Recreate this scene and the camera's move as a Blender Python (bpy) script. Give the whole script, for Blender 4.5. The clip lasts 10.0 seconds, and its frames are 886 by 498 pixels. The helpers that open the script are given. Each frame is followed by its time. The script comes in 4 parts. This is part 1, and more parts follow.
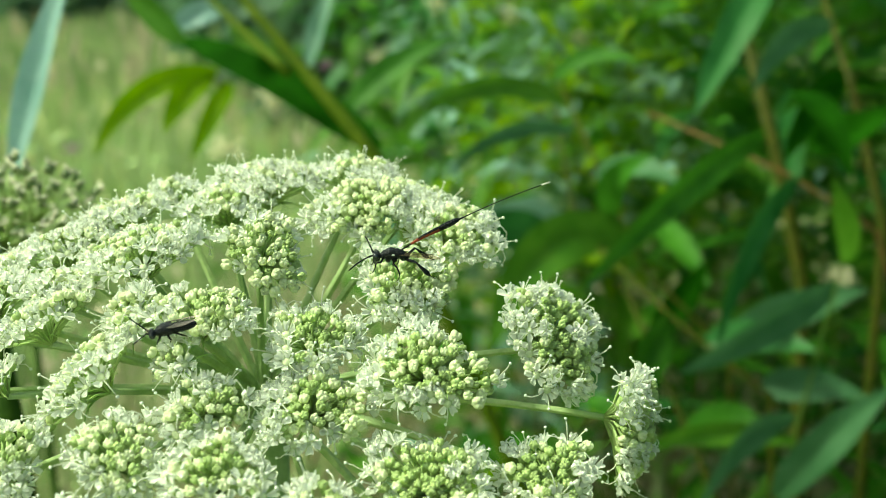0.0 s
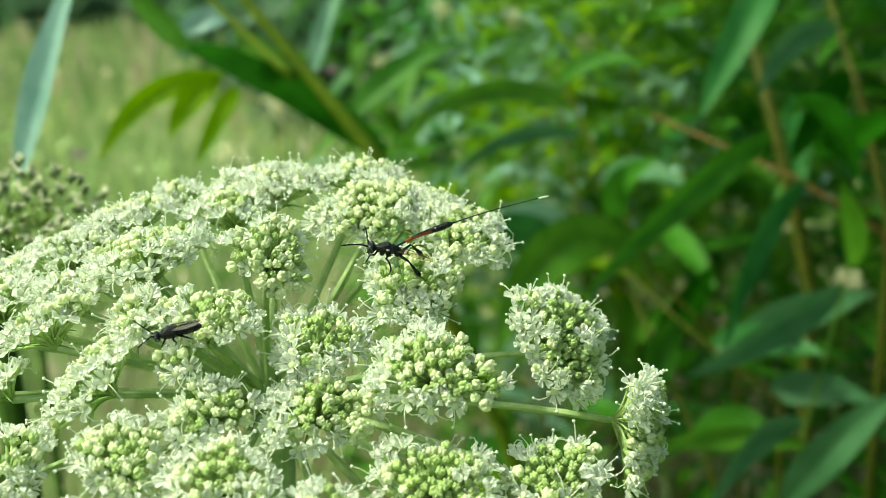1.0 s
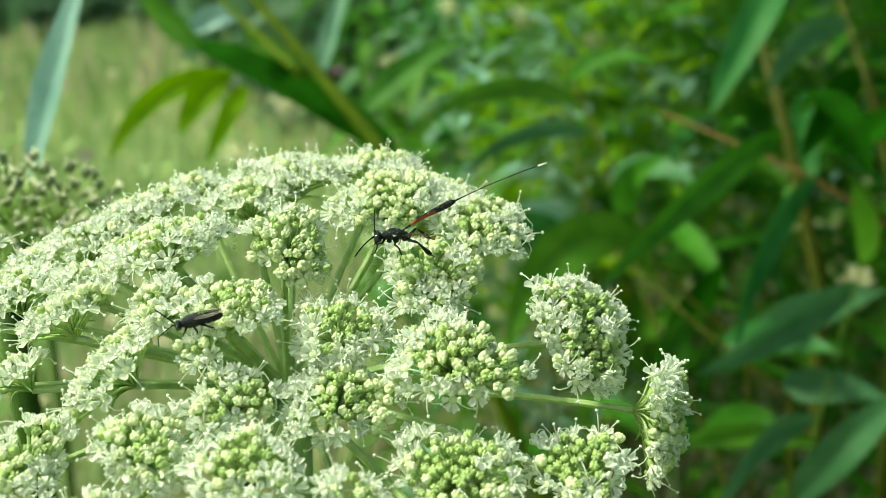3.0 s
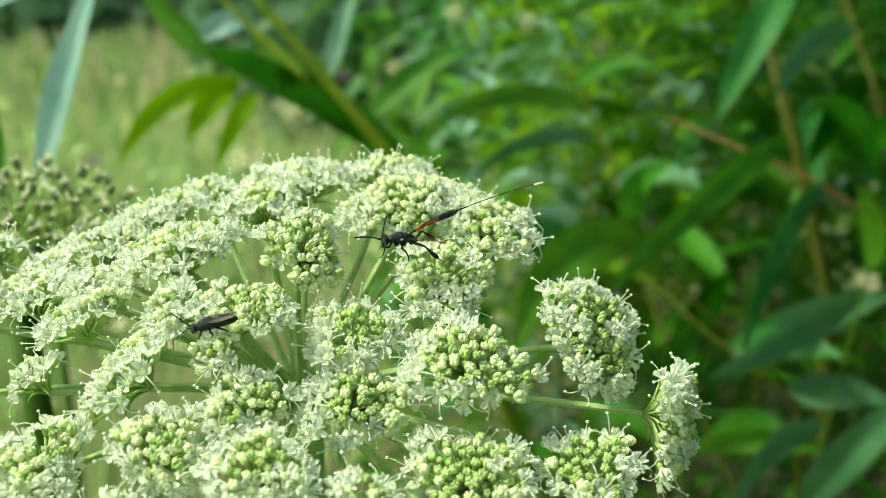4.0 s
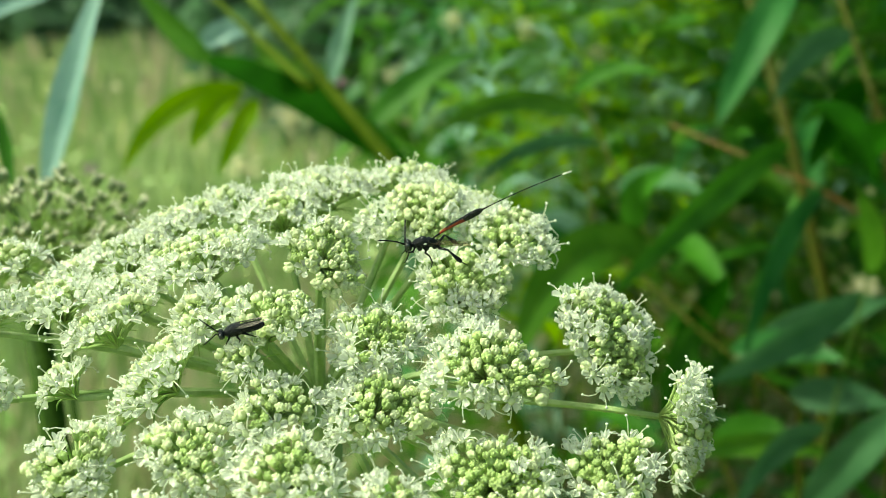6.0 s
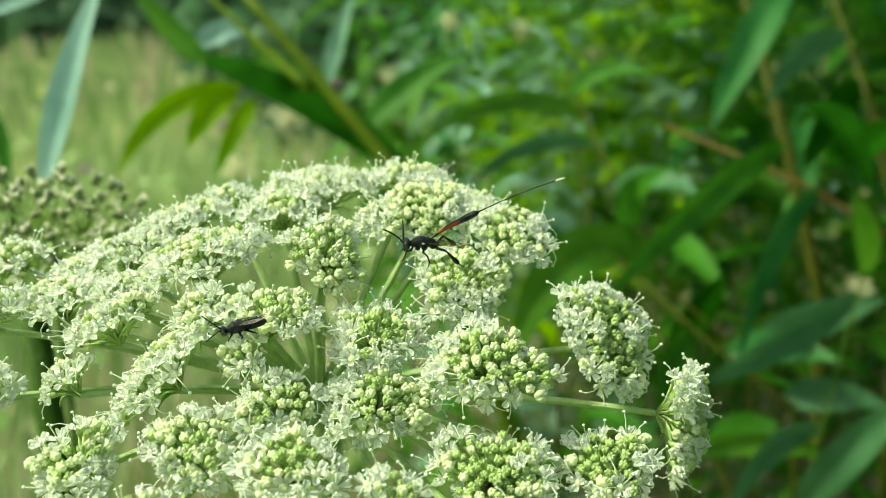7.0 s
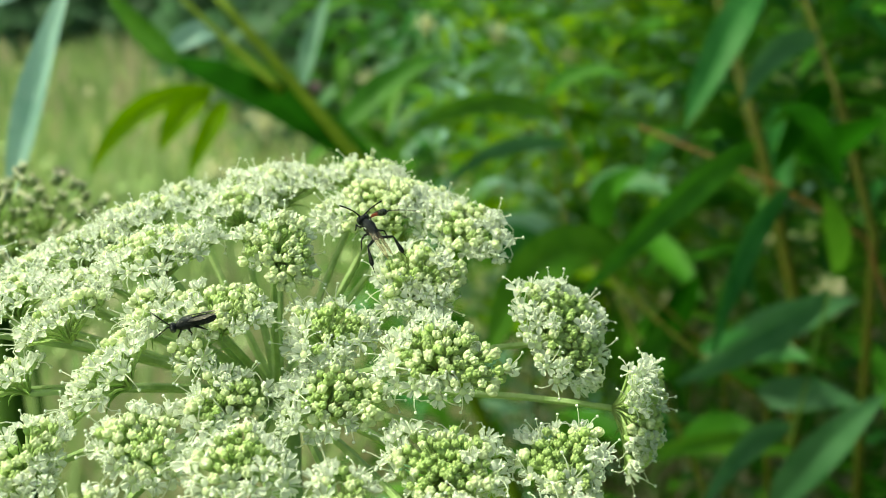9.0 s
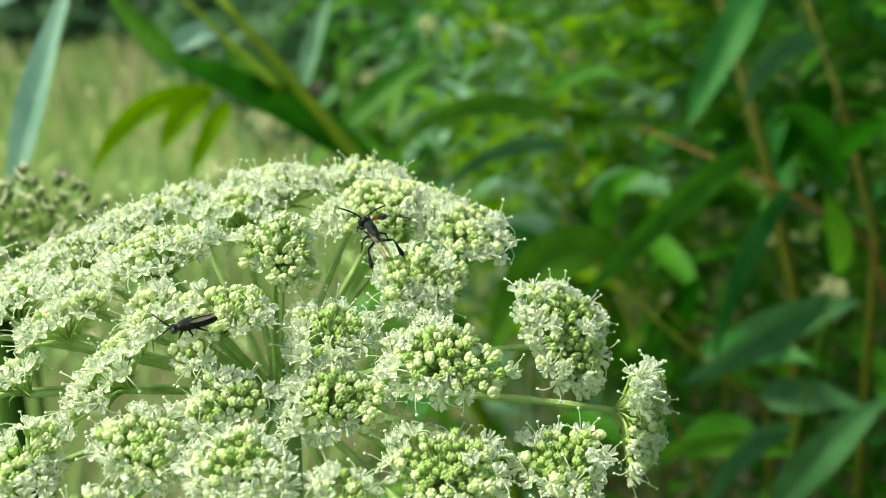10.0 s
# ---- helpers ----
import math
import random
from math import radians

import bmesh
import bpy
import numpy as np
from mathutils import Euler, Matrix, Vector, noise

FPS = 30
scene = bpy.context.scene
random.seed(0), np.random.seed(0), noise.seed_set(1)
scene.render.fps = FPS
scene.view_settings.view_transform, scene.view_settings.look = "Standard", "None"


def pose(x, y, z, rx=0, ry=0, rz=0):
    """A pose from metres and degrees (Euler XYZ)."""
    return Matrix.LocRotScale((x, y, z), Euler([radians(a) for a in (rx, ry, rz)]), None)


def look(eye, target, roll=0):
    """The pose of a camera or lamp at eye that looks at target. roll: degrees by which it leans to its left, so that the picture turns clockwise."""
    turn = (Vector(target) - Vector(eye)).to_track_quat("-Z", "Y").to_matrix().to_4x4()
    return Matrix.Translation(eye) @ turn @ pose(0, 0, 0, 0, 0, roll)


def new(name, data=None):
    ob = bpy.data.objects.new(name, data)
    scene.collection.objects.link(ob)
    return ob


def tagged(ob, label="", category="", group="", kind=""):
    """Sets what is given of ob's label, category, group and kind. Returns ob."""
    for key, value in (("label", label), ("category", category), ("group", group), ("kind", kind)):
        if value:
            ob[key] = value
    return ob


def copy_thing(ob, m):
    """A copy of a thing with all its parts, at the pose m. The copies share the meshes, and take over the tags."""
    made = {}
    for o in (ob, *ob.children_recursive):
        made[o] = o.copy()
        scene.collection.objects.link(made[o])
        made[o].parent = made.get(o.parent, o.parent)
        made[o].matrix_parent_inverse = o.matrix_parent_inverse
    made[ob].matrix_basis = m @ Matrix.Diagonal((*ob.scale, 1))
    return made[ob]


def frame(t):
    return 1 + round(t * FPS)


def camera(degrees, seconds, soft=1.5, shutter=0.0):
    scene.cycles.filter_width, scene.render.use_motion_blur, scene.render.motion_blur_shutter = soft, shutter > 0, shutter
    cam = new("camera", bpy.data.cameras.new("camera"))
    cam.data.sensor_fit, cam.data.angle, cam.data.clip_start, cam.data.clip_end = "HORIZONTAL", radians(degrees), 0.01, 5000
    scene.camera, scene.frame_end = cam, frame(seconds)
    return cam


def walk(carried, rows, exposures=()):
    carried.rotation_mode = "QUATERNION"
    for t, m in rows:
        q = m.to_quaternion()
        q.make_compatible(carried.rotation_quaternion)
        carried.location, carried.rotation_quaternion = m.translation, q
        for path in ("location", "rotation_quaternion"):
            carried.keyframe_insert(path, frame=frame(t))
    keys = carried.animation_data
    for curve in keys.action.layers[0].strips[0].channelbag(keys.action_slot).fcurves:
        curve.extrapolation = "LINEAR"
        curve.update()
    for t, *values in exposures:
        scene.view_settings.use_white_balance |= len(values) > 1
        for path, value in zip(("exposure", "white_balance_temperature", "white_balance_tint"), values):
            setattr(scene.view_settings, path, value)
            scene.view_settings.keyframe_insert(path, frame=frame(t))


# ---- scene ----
cam = camera(49.9, 10.0, soft=0.75)
METRES, EYE, TILT, LEAN, TURN = 0.02, 1.1, -14.5, 0.0, 0.0
ROWS = [
    (0.0, 0.0, 0.0, 0.0, 0.0, 0.0, -0.0),
    (0.5, -0.0185, 0.0288, -0.0139, 0.18, 0.06, 0.05),
    (1.0, -0.0051, 0.0401, -0.0216, 0.33, 0.31, 0.21),
    (1.5, -0.0253, 0.0539, -0.0546, 0.41, 0.2, 0.3),
    (2.0, -0.0368, 0.048, -0.0517, 0.45, 0.36, 0.33),
    (2.5, -0.0786, 0.0716, -0.0433, 0.46, 0.37, 0.26),
    (3.0, -0.0931, 0.069, -0.0889, 0.7, 0.34, 0.32),
    (4.5, -0.1761, -0.0037, -0.087, 1.1, 0.84, 0.27),
    (5.0, -0.2363, 0.0026, -0.0673, 1.09, 0.86, 0.33),
    (5.5, -0.2551, -0.0442, -0.078, 0.99, 1.0, 0.46),
    (7.0, -0.3024, -0.1679, -0.1102, 0.53, 1.07, 0.46),
    (7.5, -0.2976, -0.1179, -0.0923, 0.49, 1.21, 0.44),
    (8.0, -0.2518, -0.1444, -0.0845, 0.03, 1.43, 0.5),
    (8.5, -0.1617, -0.1922, -0.0966, -0.52, 1.57, 0.7),
    (9.0, -0.1301, -0.1507, -0.1643, -0.58, 1.28, 0.77),
    (9.5, -0.1447, -0.1077, -0.1536, -0.62, 1.18, 0.79),
    (10.0, -0.1304, -0.1375, -0.1588, -0.5, 1.33, 0.68),
]
walk(cam, [(t, pose(0, 0, EYE, TILT, LEAN, TURN) @ pose(METRES * x, METRES * y, METRES * z, 90 + pitch, roll, yaw)) for t, x, y, z, yaw, pitch, roll in ROWS],
     exposures=[(0.0, 0.53, 7400, -20), (4.5, 0.55, 7450, -20), (7.0, 0.49, 7650, -20), (10.0, 0.48, 7750, -20)])
# depth of field: a small sensor held a hand's width from the umbel
cam.data.dof.use_dof = True
cam.data.dof.focus_distance = 0.114
cam.data.dof.aperture_fstop = 23.0

# ---------------------------------------------------------------- light
SUN_EL, SUN_ROT = 54.0, -92.0          # high, to the left
world = bpy.data.worlds.new("sky")
scene.world = world
world.use_nodes = True
wn = world.node_tree.nodes
sky = wn.new("ShaderNodeTexSky")
sky.sky_type = 'NISHITA'
sky.sun_disc = False
sky.sun_elevation = radians(SUN_EL)
sky.sun_rotation = radians(SUN_ROT)
sky.air_density, sky.dust_density, sky.ozone_density = 0.9, 4.5, 1.0
wn["Background"].inputs[1].default_value = 0.135
world.node_tree.links.new(sky.outputs[0], wn["Background"].inputs[0])
sun = new("sun", bpy.data.lights.new("sun", 'SUN'))
sun.data.energy, sun.data.angle, sun.data.color = 3.1, radians(8), (1.0, 0.98, 0.91)
az = radians(SUN_ROT)
sun.matrix_world = look((0, 0, 5), Vector((0, 0, 5)) - Vector((math.sin(az) * math.cos(radians(SUN_EL)),
                        math.cos(az) * math.cos(radians(SUN_EL)), math.sin(radians(SUN_EL)))))


# ---------------------------------------------------------------- materials
def mat(name, c1, c2, rough=0.5, scale=300.0, translucent=0.0, spread=0.12, bump=0.0, spec=0.4, sheen=0.0, stripes=0.0):
    """Two tones broken by noise at two scales, varied from piece to piece, with a share of light let through."""
    m = bpy.data.materials.new(name)
    m.use_nodes = True
    nt = m.node_tree
    n, l = nt.nodes, nt.links
    b = n["Principled BSDF"]
    tc = n.new("ShaderNodeTexCoord")
    n1, n2 = n.new("ShaderNodeTexNoise"), n.new("ShaderNodeTexNoise")
    n1.inputs["Scale"].default_value, n2.inputs["Scale"].default_value = scale, scale * 6.3
    n1.inputs["Detail"].default_value = n2.inputs["Detail"].default_value = 3
    for q in (n1, n2):
        l.new(tc.outputs["Object"], q.inputs["Vector"])
    mix = n.new("ShaderNodeMath")
    mix.operation = 'MULTIPLY_ADD'
    l.new(n2.outputs["Fac"], mix.inputs[0])
    mix.inputs[1].default_value = 0.35
    l.new(n1.outputs["Fac"], mix.inputs[2])
    ramp = n.new("ShaderNodeValToRGB")
    ramp.color_ramp.elements[0].position, ramp.color_ramp.elements[1].position = 0.45, 0.9
    ramp.color_ramp.elements[0].color, ramp.color_ramp.elements[1].color = (*c1, 1), (*c2, 1)
    l.new(mix.outputs[0], ramp.inputs[0])
    oi, gm = n.new("ShaderNodeObjectInfo"), n.new("ShaderNodeNewGeometry")
    add = n.new("ShaderNodeMath")
    add.operation = 'ADD'
    l.new(oi.outputs["Random"], add.inputs[0])
    l.new(gm.outputs["Random Per Island"], add.inputs[1])
    mr = n.new("ShaderNodeMapRange")
    mr.inputs["From Max"].default_value = 2.0
    mr.inputs["To Min"].default_value, mr.inputs["To Max"].default_value = 1 - spread * 1.6, 1 + spread * 1.6
    l.new(add.outputs[0], mr.inputs["Value"])
    hsv = n.new("ShaderNodeHueSaturation")
    l.new(ramp.outputs[0], hsv.inputs["Color"])
    l.new(mr.outputs[0], hsv.inputs["Value"])
    l.new(hsv.outputs[0], b.inputs["Base Color"])
    b.inputs["Roughness"].default_value = rough
    b.inputs["Specular IOR Level"].default_value = spec
    if bump:
        bp = n.new("ShaderNodeBump")
        bp.inputs["Strength"].default_value = bump
        bp.inputs["Distance"].default_value = 0.3 / scale
        l.new(n2.outputs["Fac"], bp.inputs["Height"])
        l.new(bp.outputs[0], b.inputs["Normal"])
    if translucent:
        tr, ms = n.new("ShaderNodeBsdfTranslucent"), n.new("ShaderNodeMixShader")
        l.new(hsv.outputs[0], tr.inputs["Color"])
        ms.inputs[0].default_value = translucent
        l.new(b.outputs[0], ms.inputs[1])
        l.new(tr.outputs[0], ms.inputs[2])
        l.new(ms.outputs[0], n["Material Output"].inputs["Surface"])
    return m


PETAL = mat("white_petal", (0.91, 0.945, 0.83), (0.965, 0.98, 0.93), 0.5, 500, 0.5, 0.03)
BUD = mat("cream_bud", (0.70, 0.81, 0.41), (0.93, 0.95, 0.70), 0.42, 420, 0.32, 0.14)
BUDGREEN = mat("green_bud", (0.34, 0.48, 0.14), (0.58, 0.69, 0.31), 0.5, 420, 0.25, 0.25)
DISC = mat("nectar_disc", (0.62, 0.72, 0.38), (0.78, 0.84, 0.55), 0.25, 500, 0.1, 0.05, spec=0.6)
ANTHER = mat("anther", (0.80, 0.86, 0.70), (0.90, 0.94, 0.84), 0.6, 600, 0.1, 0.05)
FILAMENT = mat("filament", (0.75, 0.80, 0.62), (0.86, 0.88, 0.76), 0.5, 600, 0.3, 0.05)
PEDICEL = mat("pedicel", (0.40, 0.56, 0.18), (0.58, 0.72, 0.32), 0.5, 400, 0.25, 0.12)
BRACT = mat("thread_bract", (0.26, 0.44, 0.10), (0.42, 0.58, 0.20), 0.5, 400, 0.3, 0.12)
RAY = mat("umbel_ray", (0.30, 0.46, 0.16), (0.51, 0.64, 0.30), 0.45, 350, 0.05, 0.06, 0.3)
STEM = mat("green_stem", (0.022, 0.06, 0.004), (0.05, 0.10, 0.010), 0.55, 120, 0.0, 0.1, 0.2, spec=0.12)
LEANSTEM = mat("yellow_green_stem", (0.075, 0.13, 0.006), (0.13, 0.19, 0.014), 0.6, 120, 0.0, 0.1, 0.2, spec=0.12)
STEMY = mat("olive_stem", (0.030, 0.050, 0.004), (0.062, 0.066, 0.007), 0.55, 120, 0.0, 0.15, 0.2, spec=0.12)
TWIG = mat("dry_twig", (0.10, 0.055, 0.012), (0.18, 0.085, 0.022), 0.6, 150, 0.0, 0.1, 0.2)
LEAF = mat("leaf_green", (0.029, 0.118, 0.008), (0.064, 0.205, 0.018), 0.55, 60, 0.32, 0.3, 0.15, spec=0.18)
# darkened copy of the green leaf, shade put into its colour
LEAFSHADE = mat("leaf_shaded", (0.007, 0.045, 0.001), (0.016, 0.085, 0.003), 0.8, 60, 0.25, 0.2, 0.15, spec=0.03)
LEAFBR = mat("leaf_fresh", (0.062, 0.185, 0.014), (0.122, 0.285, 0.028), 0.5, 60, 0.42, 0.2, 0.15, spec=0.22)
# backlit copy of the leaf: sun glow through it is put into the colour
LEAFLIT = mat("leaf_backlit", (0.17, 0.34, 0.004), (0.27, 0.44, 0.010), 0.45, 60, 0.5, 0.15, 0.15, spec=0.22)
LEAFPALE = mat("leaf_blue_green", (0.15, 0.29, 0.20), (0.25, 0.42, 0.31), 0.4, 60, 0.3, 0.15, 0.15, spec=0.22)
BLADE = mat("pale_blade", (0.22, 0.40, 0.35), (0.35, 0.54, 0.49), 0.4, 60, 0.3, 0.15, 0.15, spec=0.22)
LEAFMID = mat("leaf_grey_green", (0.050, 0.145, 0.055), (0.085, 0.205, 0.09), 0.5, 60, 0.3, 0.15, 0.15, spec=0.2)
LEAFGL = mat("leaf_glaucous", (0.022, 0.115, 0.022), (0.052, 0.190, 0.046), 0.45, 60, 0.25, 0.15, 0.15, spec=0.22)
# lighter and bluer than the near leaves: distance haze put into the green
TREELEAF = mat("tree_foliage", (0.08, 0.18, 0.09), (0.15, 0.29, 0.15), 0.6, 1.0, 0.3, 0.3)
SEED = mat("green_seed", (0.16, 0.23, 0.09), (0.31, 0.37, 0.18), 0.5, 350, 0.0, 0.25, 0.3)
SEEDTOP = mat("pale_seed_cap", (0.58, 0.57, 0.38), (0.76, 0.74, 0.55), 0.5, 350, 0.0, 0.15)
BLOSSOM = mat("cream_blossom", (0.68, 0.68, 0.40), (0.84, 0.82, 0.58), 0.6, 200, 0.2, 0.15)
PINK = mat("pink_blossom", (0.36, 0.20, 0.32), (0.50, 0.32, 0.44), 0.6, 200, 0.2, 0.15)


# ---------------------------------------------------------------- mesh tools
class Soup:
    """Gathers vertices and faces with their materials into one mesh."""

    def __init__(self):
        self.v, self.f, self.m, self.n = [], [], [], 0

    def add(self, verts, faces, material=0):
        verts = np.asarray(verts, float)
        self.v.append(verts)
        k = self.n
        self.f += [tuple(i + k for i in f) for f in faces]
        self.m += [material] * len(faces) if isinstance(material, int) else list(material)
        self.n += len(verts)

    def mesh(self, name, mats, smooth=True):
        me = bpy.data.meshes.new(name)
        me.from_pydata(np.concatenate(self.v).tolist(), [], self.f)
        for q in mats:
            me.materials.append(q)
        me.polygons.foreach_set("material_index", self.m)
        me.polygons.foreach_set("use_smooth", [smooth] * len(self.f))
        me.update()
        return me


def part(name, data, parent=None, m=None, label=""):
    ob = new(name, data)
    if parent:
        ob.parent = parent
    if m is not None:
        ob.matrix_basis = m
    return tagged(ob, label)


def tube(points, radii, seg=6, ridges=0, depth=0.0):
    """A closed tapering tube along points."""
    pts = [Vector(p) for p in points]
    v, f = [], []
    side = None
    for i, p in enumerate(pts):
        d = (pts[min(i + 1, len(pts) - 1)] - pts[max(i - 1, 0)]).normalized()
        if side is None:
            side = d.cross(Vector((0, 0, 1)) if abs(d.z) < 0.9 else Vector((1, 0, 0))).normalized()
        side = (side - d * side.dot(d)).normalized()
        up = d.cross(side)
        for k in range(seg):
            a = 2 * math.pi * k / seg
            r = radii[i] * (1 + depth * math.cos(ridges * a))
            v.append(p + side * (r * math.cos(a)) + up * (r * math.sin(a)))
    for i in range(len(pts) - 1):
        for k in range(seg):
            a, b = i * seg + k, i * seg + (k + 1) % seg
            f.append((a, b, b + seg, a + seg))
    f.append(tuple(range(seg - 1, -1, -1)))
    f.append(tuple(range((len(pts) - 1) * seg, len(pts) * seg)))
    return [tuple(q) for q in v], f


def ball(r, seg=8, rings=5, squash=1.0, shape=None, at=(0, 0, 0)):
    v, f = [], []
    for j in range(1, rings):
        th = math.pi * j / rings
        for k in range(seg):
            ph = 2 * math.pi * k / seg
            s = r * (shape(th, ph) if shape else 1)
            v.append((at[0] + s * math.sin(th) * math.cos(ph), at[1] + s * math.sin(th) * math.sin(ph), at[2] + s * squash * math.cos(th)))
    top, bot = len(v), len(v) + 1
    v.append((at[0], at[1], at[2] + r * squash * (shape(0, 0) if shape else 1)))
    v.append((at[0], at[1], at[2] - r * squash))
    for j in range(rings - 2):
        for k in range(seg):
            a, b = j * seg + k, j * seg + (k + 1) % seg
            f.append((a, a + seg, b + seg, b))
    for k in range(seg):
        f.append((top, k, (k + 1) % seg))
        f.append((bot, (rings - 2) * seg + (k + 1) % seg, (rings - 2) * seg + k))
    return v, f


def axes(direction, spin=0.0):
    """A turn whose z runs along direction."""
    return Vector(direction).to_track_quat('Z', 'Y').to_matrix().to_4x4() @ Matrix.Rotation(spin, 4, 'Z')


def bezier(a, b, c, n):
    a, b, c = Vector(a), Vector(b), Vector(c)
    return [a * (1 - t) ** 2 + b * (2 * t * (1 - t)) + c * t * t for t in (i / (n - 1) for i in range(n))]


# ---------------------------------------------------------------- florets (millimetres, z along the stalk)
MM = 0.001
FLORET_MATS = [PETAL, BUD, BUDGREEN, DISC, ANTHER, FILAMENT, PEDICEL, BRACT]


def ovary(s):
    s.add(*tube([(0, 0, -1.0), (0, 0, -0.5), (0, 0, 0.1)], [0.18, 0.42, 0.40], 6), 6)


def stamen(s, rng, ang, curled, r0=0.35):
    """A thread with its anther: arching outwards or upright, or still curled in."""
    ca, sa = math.cos(ang), math.sin(ang)
    if curled:
        path = [(r0, 0.1), (r0 + 0.55, 0.40), (r0 + 0.85, 0.85), (r0 + 0.62, 1.22), (r0 + 0.2, 1.12), (r0 + 0.05, 0.8)]
    else:
        L, style = rng.uniform(1.7, 2.9), rng.random()
        if style < 0.4:
            path = [(r0, 0.1), (r0 + 0.18 * L, 0.42 * L), (r0 + 0.32 * L, 0.80 * L), (r0 + 0.50 * L, 1.10 * L)]
        elif style < 0.75:
            path = [(r0, 0.1), (r0 + 0.30 * L, 0.30 * L), (r0 + 0.65 * L, 0.44 * L), (r0 + 0.98 * L, 0.42 * L)]
        else:
            path = [(r0, 0.1), (r0 + 0.34 * L, 0.26 * L), (r0 + 0.70 * L, 0.24 * L), (r0 + 0.92 * L, -0.05 * L)]
    w = rng.uniform(-0.8, 0.8)
    pts = [(r * ca - w * i * i * 0.06 * sa, r * sa + w * i * i * 0.06 * ca, z) for i, (r, z) in enumerate(path)]
    s.add(*tube(pts, [0.07] * (len(pts) - 1) + [0.045], 5), 5)
    s.add(*ball(0.20, 7, 5, 0.8, at=pts[-1]), 4)


def petal(s, ang, rng, opening, mi=0):
    """One petal: narrow at its foot, hollow with a raised rim, its notched tip rolled inwards. opening 0: closed over the middle; 1: spread."""
    L, W = rng.uniform(1.15, 1.45), rng.uniform(0.34, 0.46)
    prof = [(0.0, 0.36), (0.18, 0.66), (0.38, 0.94), (0.56, 1.0), (0.74, 0.88), (0.89, 0.58), (1.0, 0.22)]
    bent, v, f = rng.uniform(0.66, 0.9), [], []
    lift, twist = rng.uniform(-0.2, 0.6), rng.uniform(-0.35, 0.35)
    for i, (t, w) in enumerate(prof):
        if opening > 0.5:
            curl = max(0, t - bent)
            r = 0.36 + L * t * (1 - 0.22 * lift) - 1.9 * curl
            z = 0.05 + (0.22 + lift) * math.sin(t * 1.8) + 1.0 * curl
        else:
            a = t * 2.5
            r = 0.4 + 0.75 * math.sin(a) - 0.45 * t
            z = 0.05 + 0.8 * (1 - math.cos(a)) * 0.62
        for k in (-1, -0.8, -0.4, 0, 0.4, 0.8, 1):
            y = k * W * w
            rim = 0.30 * max(0, abs(k) - 0.5) / 0.5
            notch = -0.10 * (1 - abs(k)) if i == 6 else 0
            zz = z + (0.22 * k * k + rim) * w - (0.08 if k == 0 else 0) + twist * k * w * t * 0.6 + rng.uniform(-0.025, 0.025)
            rr = r + notch
            v.append((rr * math.cos(ang) - y * math.sin(ang), rr * math.sin(ang) + y * math.cos(ang), zz))
    for i in range(6):
        for k in range(6):
            a = i * 7 + k
            f.append((a, a + 1, a + 8, a + 7))
    s.add(v, f, mi)


def make_bud(seed, green):
    """A closed floret: a blunt five-sided top of petals folded in to the middle, with a narrow crease between each two."""
    rng, s = random.Random(seed), Soup()
    crease, spin, pit = rng.uniform(0.16, 0.26), rng.uniform(0, 6), rng.uniform(0.10, 0.28)
    skew = [rng.uniform(-0.14, 0.14) for _ in range(5)]
    loose = [rng.random() < 0.35 for _ in range(5)]

    def folded(th, ph):
        q = ph / (2 * math.pi) * 5
        k, u = int(q) % 5, q % 1.0                        # which petal, and how far across it
        c = abs(u - 0.5) * 2                              # 0 on the keel, 1 in the crease
        up = math.exp(-((th - 0.9) / 0.5) ** 2)
        shut = max(0.0, 1 - th / 1.75)
        lump = 0.16 * noise.noise((2.2 * math.sin(th) * math.cos(ph) + seed, 2.2 * math.sin(th) * math.sin(ph), 2.2 * math.cos(th)))
        return (0.97 + lump - crease * max(0, (c - 0.6) / 0.4) * min(1.0, 2.2 * shut) + 0.15 * up * (1 - c)
                - pit * math.exp(-(th / 0.24) ** 2) + skew[k] * math.sin(th) * (1 - c) + (0.24 * math.exp(-((th - 0.6) / 0.2) ** 2) * (1 - c) if loose[k] else 0)
                - 0.2 * math.exp(-((th - 2.3) / 0.6) ** 2))
    v, f = ball(0.92, 30, 9, 0.92, folded, (0, 0, 0.62))
    cs, sn = math.cos(spin), math.sin(spin)
    s.add([(x * cs - y * sn, x * sn + y * cs, z) for x, y, z in v], f, [2 if green or sum(v[i][2] for i in q) / len(q) < 0.30 else 1 for q in f])
    ovary(s)
    return s


def make_half(seed):
    rng, s = random.Random(seed), Soup()
    ovary(s)
    s.add(*ball(0.45, 8, 4, 0.55, at=(0, 0, 0.1)), 3)
    a0 = rng.uniform(0, 6)
    for k in range(5):
        petal(s, a0 + k * 1.2566 + rng.uniform(-0.1, 0.1), rng, 1 if rng.random() < 0.4 else 0, 0)
        if rng.random() < 0.8:
            stamen(s, rng, a0 + 0.63 + k * 1.2566, rng.random() < 0.8)
    return s


def make_open(seed):
    rng, s = random.Random(seed), Soup()
    ovary(s)
    s.add(*ball(0.50, 10, 5, 0.6, at=(0, 0, 0.14)), 3)
    a0 = rng.uniform(0, 6)
    for k in range(5):
        petal(s, a0 + k * 1.2566 + rng.uniform(-0.15, 0.15), rng, 1)
        if rng.random() < 0.78:
            stamen(s, rng, a0 + 0.63 + k * 1.2566, rng.random() < 0.3)
    return s


